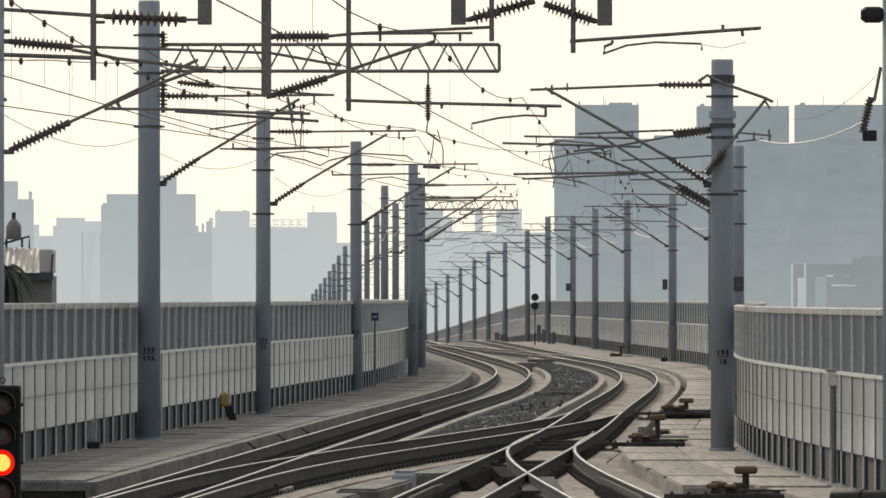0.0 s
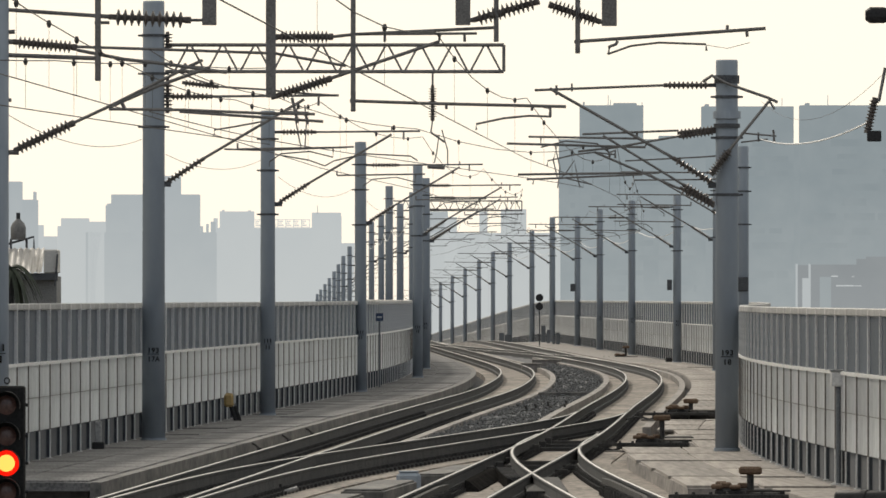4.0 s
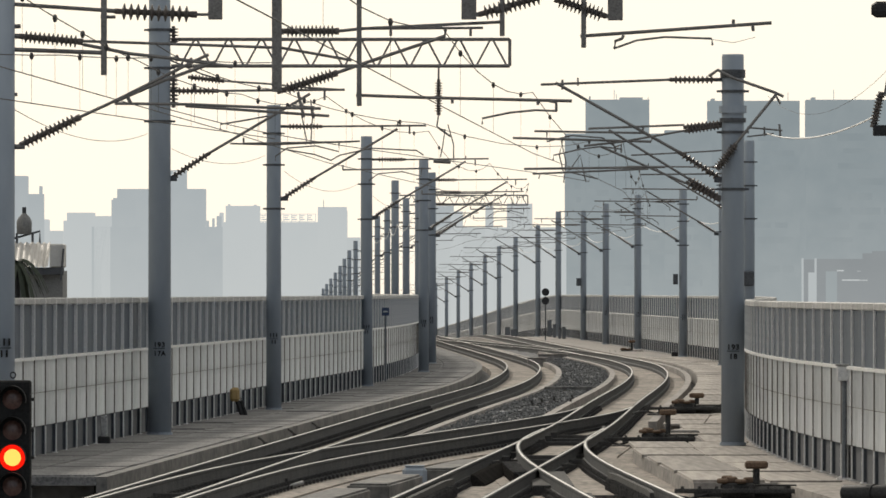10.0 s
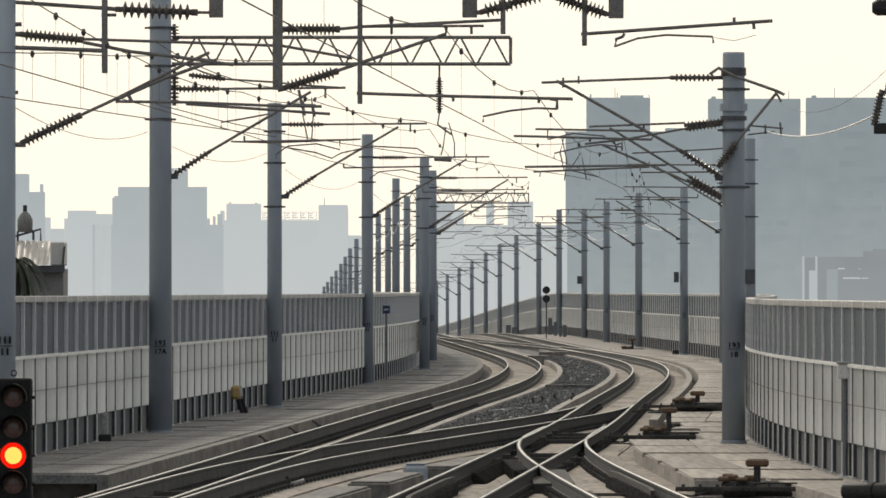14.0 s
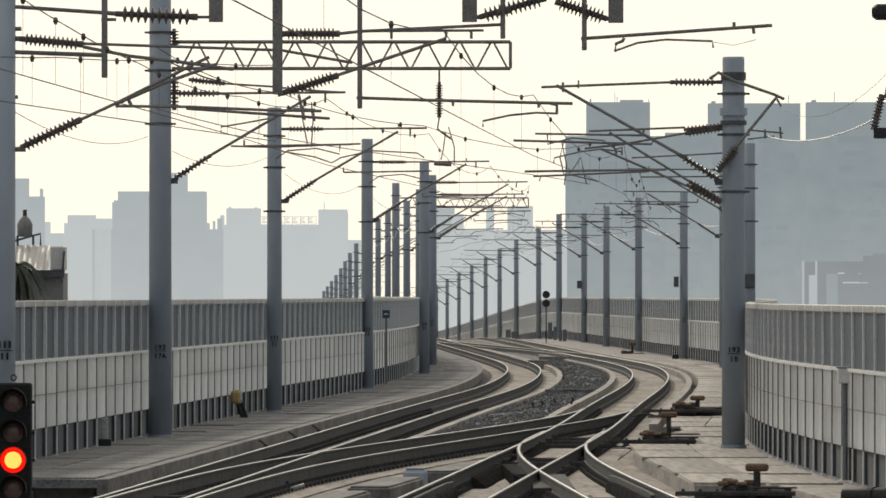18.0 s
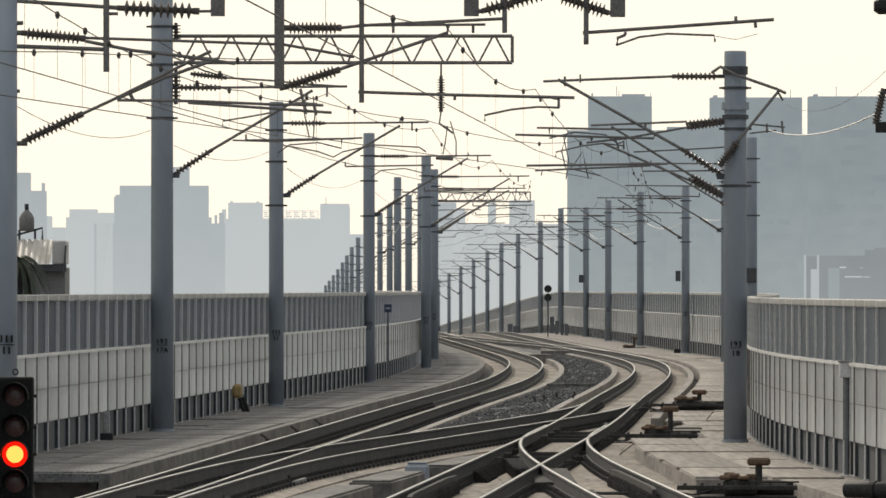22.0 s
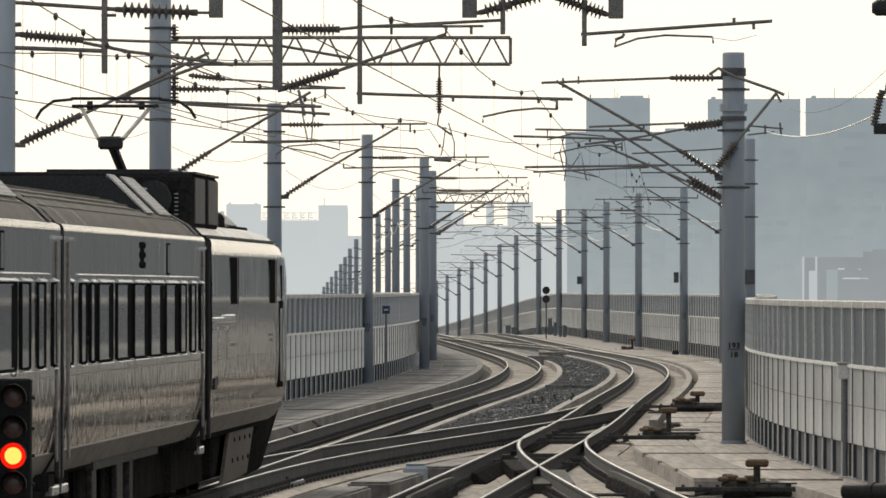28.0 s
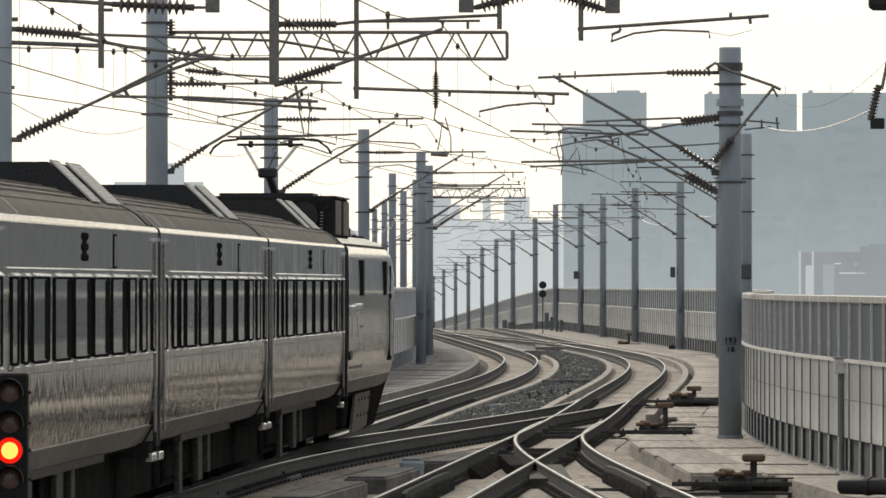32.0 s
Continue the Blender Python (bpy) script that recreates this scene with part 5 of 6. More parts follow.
for k in range(65):
    x = -3.6 + k * 0.07
    h = 0.035 if k % 4 in (0, 3) else -0.035
    cols.append([bm.verts.new((x, -0.7 + dy, 12.62 + dz + h)) for dy, dz in ((0, 0), (3.0, 1.17))])
for u, v in zip(cols, cols[1:]):
    bm.faces.new((u[0], v[0], v[1], u[1]))
part("roof", bm, SHEET, hut, "pale corrugated metal roof")
part("gable", boxes((0.95, 1.62, -0.6, 2.4, 12.6, 13.72), bevel=0.05), SHEET, hut, "crumpled shiny sheet at the gable")
part("gutter", tubes(([(1.5, -0.7, 12.0), (1.62, -0.7, 13.5)], 0.05)), BAND, hut)
tank = thing("water_tank", pose(-20.0, 422.5, 4.9), "rusty domed water tank on a steel stand", "water tank")
part("tank_body", lathe(bmesh.new(), (0, 0, 0.3), (0, 0, 1.3), [(0, 0.36), (0.6, 0.37), (0.8, 0.28), (0.95, 0.14), (1, 0.1)], 16), DARK_WALL, tank, smooth=True)
part("vent_pipe", lathe(bmesh.new(), (0, 0, 1.25), (0, 0, 1.6), [(0, 0.1), (1, 0.1)], 10), RUST, tank)
for s in (-0.35, 0.4):
    part("leg", tubes(([(s, 0, -0.2), (s, 0, 0.35)], 0.06)), BAND, tank)
part("frame", tubes(([(-0.5, 0, 0.1), (0.75, 0, 0.45), (0.75, 0, -0.25)], 0.06)), BAND, tank)

bush = thing("palm", pose(-20.0, 415, -9), "dark drooping palm crown beside the shed", "palm")
part("trunk", tubes(([(0, 0, 0), (0.1, 0, 6), (0, 0, 12.9)], 0.16), sides=8), RUST, bush)
rnd = random.Random(4)
for k in range(34):
    a = rnd.uniform(0, 6.28)
    ln, rise = rnd.uniform(1.0, 1.9), rnd.uniform(-0.2, 0.75)
    bm = bmesh.new()
    prev = None
    for i in range(9):
        s = i / 8
        x, y = math.cos(a) * ln * s, math.sin(a) * ln * s
        z = 12.9 + rise * s * 1.6 - 2.4 * s * s
        w = 0.16 * (1 - s * 0.8)
        c = (bm.verts.new((x - math.sin(a) * w, y + math.cos(a) * w, z - w * 0.8)), bm.verts.new((x, y, z)), bm.verts.new((x + math.sin(a) * w, y - math.cos(a) * w, z - w * 0.8)))
        if prev:
            bm.faces.new((prev[0], prev[1], c[1], c[0]))
            bm.faces.new((prev[1], prev[2], c[2], c[1]))
        prev = c
    part("frond", bm, LEAF, bush)


# ---- rail fastenings and paving slabs ----
def fastenings(line, off, y0, y1):
    bm = bmesh.new()
    y = y0
    while y < y1:
        x = line(y) + off
        box(bm, x - 0.12, x + 0.12, y - 0.09, y + 0.09, -0.28, -0.24)
        box(bm, x - 0.13, x - 0.06, y - 0.05, y + 0.05, -0.2, -0.15)
        box(bm, x + 0.06, x + 0.13, y - 0.05, y + 0.05, -0.2, -0.15)
        for s in (-1, 1):
            box(bm, min(x + s * 0.13, x + s * 0.165), max(x + s * 0.13, x + s * 0.165), y - 0.05, y + 0.05, -0.28, -0.21)
        y += 0.62
    tagged(obj("rail_fastenings", bm, CLIP, "rows of dark iron rail clips and base plates", "rail clips"), kind="stuff")


for line, ya, yb in ((LEFT, 84, 200), (RIGHT, 84, 200), (CROSS, 110, 180), (SIDING, 84, 150)):
    for s in (-G, G):
        fastenings(line, s, ya, yb)

TILE_L = mesh_of("paving_slab", box(bmesh.new(), -0.545, 0.545, 0.015, 1.985, -0.05, 0.0, bevel=0.008), PAVING_SHADED)
for k in range(110):
    y = 118.3 + 2 * k
    for off in (-2.09, -3.25):
        p, q = Vector((LEFT(y) + off, y, 0)), Vector((LEFT(y + 2) + off, y + 2, 0))
        piece("paving_slab", TILE_L, left_walk, Matrix.Translation((p.x, y, WALK_Z + 0.004 + random.uniform(0, 0.02))) @ pose(0, 0, 0, random.uniform(-0.16, 0.1), random.uniform(-0.2, 0.2), math.degrees(math.atan2(p.x - q.x, 2))))
TILE_R = mesh_of("paving_slab", box(bmesh.new(), -0.5, 0.5, 0.0, 1.0, -0.05, 0.0, bevel=0.006), PAVING)
rows_r = [116.2 + 6.05 * k for k in range(6)] + [154.4 + 5.9 * k for k in range(32)]
for y, y2 in zip(rows_r, rows_r[1:]):
    long = y2 - y - 0.03
    if abs(y - 146.45) < 0.2:
        long = 7.9
    mid = y + long / 2
    a, b = (right_edge(mid), FENCE_R(mid) - 0.05) if abs(y - 140.4) > 0.3 else (right_edge(141), FENCE_R(mid) - 0.05)
    n = max(1, int(round((b - a) / 0.95)))
    for i in range(n):
        u0, u1 = (i + 0.5) / n, 1 - (i + 0.5) / n
        edge = 0.0 if 140 < y < 154 or y < 140 else right_edge(y + long) - right_edge(y)
        turn = edge * u1 + (FENCE_R(y + long) - FENCE_R(y)) * u0
        x = a + (b - a) * u0 - turn / 2
        piece("paving_slab", TILE_R, right_walk, Matrix.Translation((x, y, WALK_Z - 0.006 + random.uniform(0, 0.012))) @ pose(0, 0, 0, random.uniform(-0.16, -0.04), random.uniform(-0.3, 0.3), math.degrees(math.atan2(-turn, long))) @ Matrix.Diagonal(((b - a) / n - 0.022, long, 1, 1)))


# ---- the train ----
LOCO, CAR, GAP = 15.45, 19.2, 0.85


def train_nose(t):
    """Metres ahead of the leading end; steady before the last nine seconds."""
    d = max(t - 32.0, -9.0)
    return 143.422 + 8.5522 * d + 0.17355 * d * d + 0.003345 * d * d * d + 8.2 * min(t - 23.0, 0.0)


def car_pose(front, length, t):
    a, b = train_nose(t) - front - 2.6, train_nose(t) - front - length + 2.6
    p, q = Vector((LEFT(a), a, 0)), Vector((LEFT(b), b, 0))
    d = p - q
    m = (p + q) / 2
    return pose(m.x, m.y, 0, 0, 0, math.degrees(math.atan2(-d.x, d.y)))


# half section from the sill up to the ridge: across, up
SIDE = [(1.378, 1.028), (1.41, 1.2), (1.43, 1.5), (1.43, 2.5), (1.425, 2.76), (1.41, 2.9), (1.36, 2.99)]
LOCO_SIDE = SIDE
SIDE = [(1.378, 1.028), (1.41, 1.2), (1.43, 1.5), (1.43, 2.9), (1.429, 2.952), (1.421, 2.978), (1.403, 2.997), (1.37, 3.006)]
LOCO_TOP = [(1.33, 3.02), (1.24, 3.1), (1.06, 3.16), (0.8, 3.19), (0.45, 3.2), (0, 3.2)]
VALANCE = [(1.255, 0.82), (1.376, 1.024)]
TOP = [(1.36, 3.008), (1.33, 3.04), (1.25, 3.12), (1.06, 3.23), (0.8, 3.33), (0.45, 3.4), (0, 3.42)]


def shell(rows, half):
    """Both sides of a body: sections (ahead, width share, height share) of the half outline, joined."""
    bm = bmesh.new()
    for s in (-1, 1):
        rings = []
        for y, w, h in rows:
            rings.append([bm.verts.new((s * x * w, y, 0.84 + (z - 0.84) * h)) for x, z in half])
        for u, v in zip(rings, rings[1:]):
            for k in range(len(half) - 1):
                bm.faces.new((u[k], u[k + 1], v[k + 1], v[k]))
    bmesh.ops.remove_doubles(bm, verts=bm.verts, dist=0.0005)
    bmesh.ops.recalc_face_normals(bm, faces=bm.faces)
    return bm


def end_wall(y, w=1.0, h=1.0):
    bm = bmesh.new()
    half = VALANCE + SIDE + TOP
    ring = [(x, z) for x, z in half] + [(-x, z) for x, z in half[::-1][1:]]
    bm.faces.new([bm.verts.new((x * w * 0.995, y, 0.84 + (z - 0.84) * h * 0.995)) for x, z in ring])
    return bm


def drip(s, y0, y1, z, h, deep=0.03):
    """A sloping drip strip along a side: its top turns up to the sky."""
    bm = bmesh.new()
    ends = [[bm.verts.new((s * x, y, q)) for x, q in ((1.428, z), (1.432 + deep, z), (1.432 + deep, z + 0.2 * h), (1.428, z + h))] for y in (y0, y1)]
    for k in range(4):
        bm.faces.new((ends[0][k], ends[0][(k + 1) % 4], ends[1][(k + 1) % 4], ends[1][k]))
    bm.faces.new(ends[0][::-1])
    bm.faces.new(ends[1])
    bmesh.ops.recalc_face_normals(bm, faces=bm.faces)
    return bm


def window(c, s, y, wide, z0=1.77, z1=2.49):
    """A flat window: dark rubber surround, glass, bright sill and head strips."""
    x = 1.432
    a, b = (x - 0.02, x + 0.008) if s > 0 else (-x - 0.008, -x + 0.02)
    win = part("window", boxes((a, b, y - wide / 2, y + wide / 2, z0, z1), bevel=0.035), VOID, c)
    g = 0.11 if wide > 1 else 0.05
    e = (x + 0.006, x + 0.011) if s > 0 else (-x - 0.011, -x - 0.006)
    # black left wide at the far end paints the recess's shade
    part("pane", boxes((*e, y - wide / 2 + 0.02, y + wide / 2 - (0.55 if wide > 1 else 0.22), z0 + 0.02, z1 - 0.02)), WINDOW, win)
    part("sill_strip", drip(s, y - wide / 2 + 0.02, y + wide / 2 - 0.02, z0 - 0.025, 0.025), CHROME, win)
    part("head_strip", drip(s, y - wide / 2, y + wide / 2, z1 + 0.004, 0.034), CHROME, win)


WHEEL = [(0, 0.43), (0.55, 0.43), (0.6, 0.46), (1, 0.46)]


def bogie(c, y):
    b = part("bogie_frame", boxes((-0.95, -0.78, y - 1.6, y + 1.6, 0.4, 0.66), (0.78, 0.95, y - 1.6, y + 1.6, 0.4, 0.66), (-0.8, 0.8, y - 0.3, y + 0.3, 0.4, 0.7)), UNDER, c)
    for k in (-1.05, 1.05):
        for s in (-1, 1):
            part("wheel", lathe(bmesh.new(), (s * 0.6, y + k, 0.432), (s * 0.49, y + k, 0.432), WHEEL, 20), UNDER, b)
        part("axle", tubes(([(-0.5, y + k, 0.432), (0.5, y + k, 0.432)], 0.08), sides=8), UNDER, b)


def carriage(front):
    c = thing("passenger_carriage", car_pose(front, CAR, 0), "stainless steel passenger carriage with dark windows", "train carriage", "carriages of the train")
    h = CAR / 2 - 0.18
    part("side_wall", shell([(-h, 1, 1), (h, 1, 1)], SIDE), STEEL, c, smooth=True)
    part("valance", shell([(-h, 1, 1), (h, 1, 1)], VALANCE), DULL_STEEL, c, "dull brown inward-turned lower edge")
    part("roof", shell([(-h, 1, 1), (h, 1, 1)], TOP), ROOF, c, "grey ribbed roof", smooth=True)
    for e in (-h, h):
        part("end_wall", end_wall(e), BLACK, c)
    part("gangway", boxes((-0.6, 0.6, h, h + 0.2, 0.9, 3.1)), BLACK, c, "black gangway bellows")
    part("gangway", boxes((-0.6, 0.6, -h - 0.17, -h, 0.9, 3.1)), BLACK, c, "black gangway bellows")
    for s in (-1, 1):
        for y, w in ((-8.75, 0.42), (-7.3, 0.64), (-6.25, 0.54), (-4.76, 1.66), (-2.47, 1.76), (-0.25, 1.82), (1.93, 1.76), (4.1, 1.7), (5.84, 0.86), (7.4, 0.72), (8.78, 0.4)):
            window(c, s, y, w)
        x0, x1 = sorted((s * 1.42, s * 1.445))
        part("waist_moulding", drip(s, -8.1, 8.25, 2.556, 0.014, 0.018), CHROME, c, "bright drip moulding")
        part("lower_moulding", boxes((x0, x1, -8.9, 8.9, 1.675, 1.683)), BROWN_GREY, c)
        p0, p1 = sorted((s * 1.385, s * 1.42))
        q0, q1 = sorted((s * 1.37, s * 1.43))
        v = part("side_vent", boxes((q0, q1 + 0.004, -0.22, 0.22, 2.63, 2.9), bevel=0.01), VOID, c, "black louvred side vent")
        for z in (2.64, 2.735, 2.83):
            part("louvre", boxes((q0, q1 + 0.012, -0.34, 0.34, z, z + 0.06), bevel=0.012), VOID, v)
        sl = part("door_slot", boxes((q0, q1 + 0.004 if s > 0 else q1, 3.4, 3.85, 2.58, 2.9)), VOID, c)
        part("slot_panel", boxes((q0, q1 + 0.008 if s > 0 else q1 - 0.008, 3.48, 3.77, 2.6, 2.88)), STEEL, sl)
        for e in (-1, 1):
            part("door_post", boxes((x0, x1, e * (h - 0.45) - 0.05, e * (h - 0.45) + 0.05, 0.95, 2.84), bevel=0.008), BROWN_GREY, c)
            part("door_rain_strip", boxes((x0, x1 + 0.01 if s > 0 else x1, e * (h - 0.5) - 0.4, e * (h - 0.5) + 0.4, 2.86, 2.89)), CHROME, c)
            part("corner_post", boxes((x0 - 0.04, x1 - 0.02, e * h - 0.06, e * h + 0.06, 0.8, 2.95), bevel=0.01) if s > 0 else boxes((x0 + 0.02, x1 + 0.04, e * h - 0.06, e * h + 0.06, 0.8, 2.95), bevel=0.01), BLACK, c)
            st = part("step", boxes((min(s * 1.1, s * 1.38), max(s * 1.1, s * 1.38), e * (h - 0.35) - 0.3, e * (h - 0.35) + 0.3, 0.7, 0.84)), UNDER, c)
            part("step_edge", boxes((min(s * 1.34, s * 1.42), max(s * 1.34, s * 1.42), e * (h - 0.3) - 0.3, e * (h - 0.3) + 0.3, 0.66, 0.74), bevel=0.01), CHROME, st, "bright step edge")
        a0, a1 = sorted((s * 1.2, s * 1.26))
        for y, w, z in ((-3.85, 0.26, 0.2), (-0.65, 0.36, 0.26), (0.85, 0.2, 0.32)):
            part("hanger", boxes((a0, a1, y - w, y + w, z, 0.8), bevel=0.01), HANGER, c, "dusty grey hanger plate")
        part("skirt", boxes((a0, a1 + 0.02 if s > 0 else a1, -4.2, 4.25, 0.755, 0.83)), HANGER, c, "dull grey sill skirt")
        f0, f1 = sorted((s * 1.372, s * 1.388))
        part("sill_line", boxes((f0, f1, -8.85, 8.85, 1.02, 1.031)), DULL_STEEL, c, "dull sill seam")
    part("underframe", boxes((-1.2, 1.2, -9.3, 9.3, 0.78, 0.86)), UNDER, c)
    # added box closes the gaps under the floor, to keep them dark
    part("underfloor_filler", boxes((-0.98, 0.98, -9.4, 9.4, 0.24, 0.78)), UNDER, c)
    for y0, y1, z in ((-4.4, -3.4, 0.28), (-2.9, 0.2, 0.32), (0.6, 1.8, 0.3), (2.2, 4.6, 0.34)):
        part("equipment_case", boxes((-1.05, 1.05, y0, y1, z, 0.78), bevel=0.03), UNDER, c)
    bogie(c, -6.9)
    bogie(c, 6.9)
    # ribs along the roof and the raised cooling unit
    for x, z in ((0.62, 3.375), (0.76, 3.345), (0.9, 3.3), (1.04, 3.245), (1.17, 3.165)):
        for s in (-1, 1):
            part("roof_rib", boxes((s * x - 0.012, s * x + 0.012, -9.1, 9.1, z - 0.012, z + 0.006)), ROOF, c)
    for y in (-8.3, -6.2, 8.4):
        part("roof_seam", shell([(y - 0.03, 1.004, 1.003), (y + 0.03, 1.004, 1.003)], TOP), LOUVRE, c)
    bm = bmesh.new()
    prof = [(-1.1, 3.2), (-0.68, 3.6), (0.68, 3.6), (1.1, 3.2)]
    rings = [[bm.verts.new((x, y, z)) for x, z in prof] for y in (5.0, 8.8)]
    for k in range(4):
        bm.faces.new((rings[0][k], rings[0][(k + 1) % 4], rings[1][(k + 1) % 4], rings[1][k]))
    bm.faces.new(rings[0][::-1])
    bm.faces.new(rings[1])
    bmesh.ops.recalc_face_normals(bm, faces=bm.faces)
    unit = part("cooling_unit", bm, BLACK, c, "dark roof cooling unit")
    for s in (-1, 1):
        for y0, y1 in ((5.05, 6.1), (6.95, 8.7)):
            bm = bmesh.new()
            q = [bm.verts.new(v) for v in ((s * 1.1, y0, 3.215), (s * 0.69, y0, 3.612), (s * 0.69, y1, 3.612), (s * 1.1, y1, 3.215))]
            f = bm.faces.new(q)
            r = bmesh.ops.extrude_face_region(bm, geom=[f])
            for v in r["geom"]:
                if isinstance(v, bmesh.types.BMVert):
                    v.co += Vector((s * 0.012, 0, 0.012))
            bmesh.ops.recalc_face_normals(bm, faces=bm.faces)
            grille = part("louvre_panel", bm, LOUVRE, unit, "pale louvred slope")
            for i in range(11):
                t = (i + 0.5) / 11
                x, z = 1.1 - 0.41 * t, 3.23 + 0.397 * t
                part("slat", boxes((s * x - 0.012, s * x + 0.012, y0 + 0.08, y1 - 0.08, z - 0.008, z + 0.004)), LOUVRE, grille)
    # black band over the roof's leading end
    part("black_roof_end", shell([(8.85, 1.006, 1.006), (9.35, 1.006, 1.006)], TOP), BLACK, c)
    return c


def locomotive():
    c = thing("locomotive", car_pose(0, LOCO, 0), "stainless steel electric locomotive with a rounded cab", "locomotive")
    r = -LOCO / 2 + 0.15
    rows = [(r, 1, 1), (4.2, 1, 1), (5.4, 1, 0.998), (6.4, 1, 0.985), (7.0, 0.998, 0.96), (7.45, 0.985, 0.91), (7.8, 0.955, 0.83), (8.0, 0.9, 0.7)]
    part("side_wall", shell(rows, LOCO_SIDE), STEEL, c, smooth=True)
    part("valance", shell(rows, VALANCE), DULL_STEEL, c, "dull brown inward-turned lower edge")
    part("roof", shell(rows, LOCO_TOP), WORN_STEEL, c, "weathered rounded steel roof", smooth=True)
    part("front_wall", end_wall(7.98, 0.9, 0.7), STEEL, c)
    part("rear_wall", end_wall(r), BLACK, c)
    part("gangway", boxes((-0.62, 0.62, r - 1.05, r, 0.9, 3.15), bevel=0.03), BLACK, c, "black gangway bellows")
    part("coupler", boxes((-0.2, 0.2, r - 1.2, r, 0.7, 0.95), bevel=0.03), UNDER, c)
    for s in (-1, 1):
        x0, x1 = sorted((s * 1.41, s * 1.44))
        for y0, y1 in ((-4.2, -2.95), (3.4, 4.65)):
            w = part("cab_window", boxes((x0, x1, y0, y1, 2.26, 2.8), bevel=0.015), VOID, c)
            part("frame_post", boxes((x0 + 0.01, x1 + 0.004 if s > 0 else x1, y0 + 0.78 * (y1 - y0) - 0.04, y0 + 0.78 * (y1 - y0) + 0.04, 2.27, 2.79)), BROWN_GREY, w)
            for k in range(5):
                part("slat", boxes((x0 + 0.01, x1 + 0.002 if s > 0 and y0 < 4 else x1 - 0.01, y0 + 0.1, y1 - 0.1, 2.32 + 0.09 * k, 2.34 + 0.09 * k)), VOID, w)
        g0, g1 = sorted((s * 1.3, s * 1.365))
        part("roof_gutter", boxes((g0, g1, r, 5.6, 3.0, 3.03)), BLACK, c, "dark roof seam")
        d0, d1 = (x0 - 0.04, x1 - 0.004) if s > 0 else (x0 + 0.004, x1 + 0.04)
        part("door_edge", boxes((d0, d1, 5.4, 6.15, 1.22, 2.3), bevel=0.015), VOID, c, "dark cab door edge")
        part("door_edge", boxes((d0, d1, 5.75, 6.0, 2.3, 2.74), bevel=0.015), VOID, c, "dark cab door edge")
        part("hand_rail", tubes(([(s * 1.46, 5.35, 1.3), (s * 1.46, 5.35, 2.2)], 0.014), ([(s * 1.46, 6.25, 1.2), (s * 1.46, 6.25, 2.6)], 0.014)), CHROME, c)
        part("windscreen_edge", boxes((x0 - 0.03, x1 - 0.012, 6.45, 6.8, 1.9, 2.6), bevel=0.015) if s > 0 else boxes((x0 + 0.012, x1 + 0.03, 6.45, 6.8, 1.9, 2.6), bevel=0.015), VOID, c, "dark edge of the wrapped windscreen")
        e0, e1 = sorted((s * 1.42, s * 1.458))
        for k, (ya, yb, zt) in enumerate(((-7.45, -5.75, 2.125), (-5.7, -3.85, 2.15))):
            part("emblem_bar", boxes((e0, e1, ya, yb, 2.06, zt), bevel=0.012), CHROME, c, "bright metal emblem bar")
        for y in (-6.5, -4.85):
            col = part("grille_column", boxes((x0, x1 - 0.004 if s > 0 else x1, y - 0.16, y + 0.16, 1.64, 1.98)), STEEL, c)
            for k in range(9):
                part("slot", boxes((x0, x1 + 0.002 if s > 0 else x1, y - 0.14, y + 0.14, 1.655 + 0.036 * k, 1.667 + 0.036 * k)), BROWN_GREY, col)
            part("grille_head", boxes((e0, e1 - 0.008 if s > 0 else e1, y - 0.18, y + 0.18, 1.98, 2.01)), CHROME, col, "bright ledge")
        part("door_handle", boxes((x0, x1, -7.25, -6.85, 1.33, 1.46), bevel=0.008), BLACK, c)
        # the handle's shadow, painted as a flat dark plate
        part("painted_handle_shadow", boxes((x0, x1 - 0.006 if s > 0 else x1, -6.75, -6.55, 1.37, 1.47)), INK, c)
        for y, z in ((-4.1, 1.79), (-3.75, 1.79), (-3.4, 1.79), (3.25, 1.87), (3.6, 1.87), (3.95, 1.87), (3.4, 1.8), (3.75, 1.8)):
            part("marking", boxes((x0, x1 - 0.006 if s > 0 else x1, y - 0.12, y + 0.12, z, z + 0.03)), BROWN_GREY, c)
        for k in range(9):
            part("rivet_slot", boxes((x0 - 0.03, x1 - 0.02, -6.9 + 0.42 * k, -6.74 + 0.42 * k, 1.19, 1.235) if s > 0 else (x0 + 0.02, x1 + 0.03, -6.9 + 0.42 * k, -6.74 + 0.42 * k, 1.2, 1.225)), BROWN_GREY, c)
        part("panel_seam", boxes((x0, x1 - 0.009 if s > 0 else x1, r + 0.2, 5.4, 1.655, 1.661)), BROWN_GREY, c)
        part("sill_line", boxes((min(s * 1.372, s * 1.388), max(s * 1.372, s * 1.388), r, 5.6, 1.02, 1.031)), DULL_STEEL, c, "dull sill seam")
        part("corner_post", boxes((min(s * 1.37, s * 1.41), max(s * 1.37, s * 1.41), r - 0.08, r + 0.08, 0.8, 2.95), bevel=0.01), BLACK, c)
        # the sloping plate ahead of the leading bogie
        bm = bmesh.new()
        xa, xb = s * 1.16, s * 1.2
        lo = [(-2.2, 0.18), (2.5, 0.22), (4.1, 0.83), (-0.7, 0.83)]
        a = [bm.verts.new((xa, y, z)) for y, z in lo]
        b = [bm.verts.new((xb, y, z)) for y, z in lo]
        bm.faces.new(a)
        bm.faces.new(b[::-1])
        for k in range(4):
            bm.faces.new((a[k], a[(k + 1) % 4], b[(k + 1) % 4], b[k]))
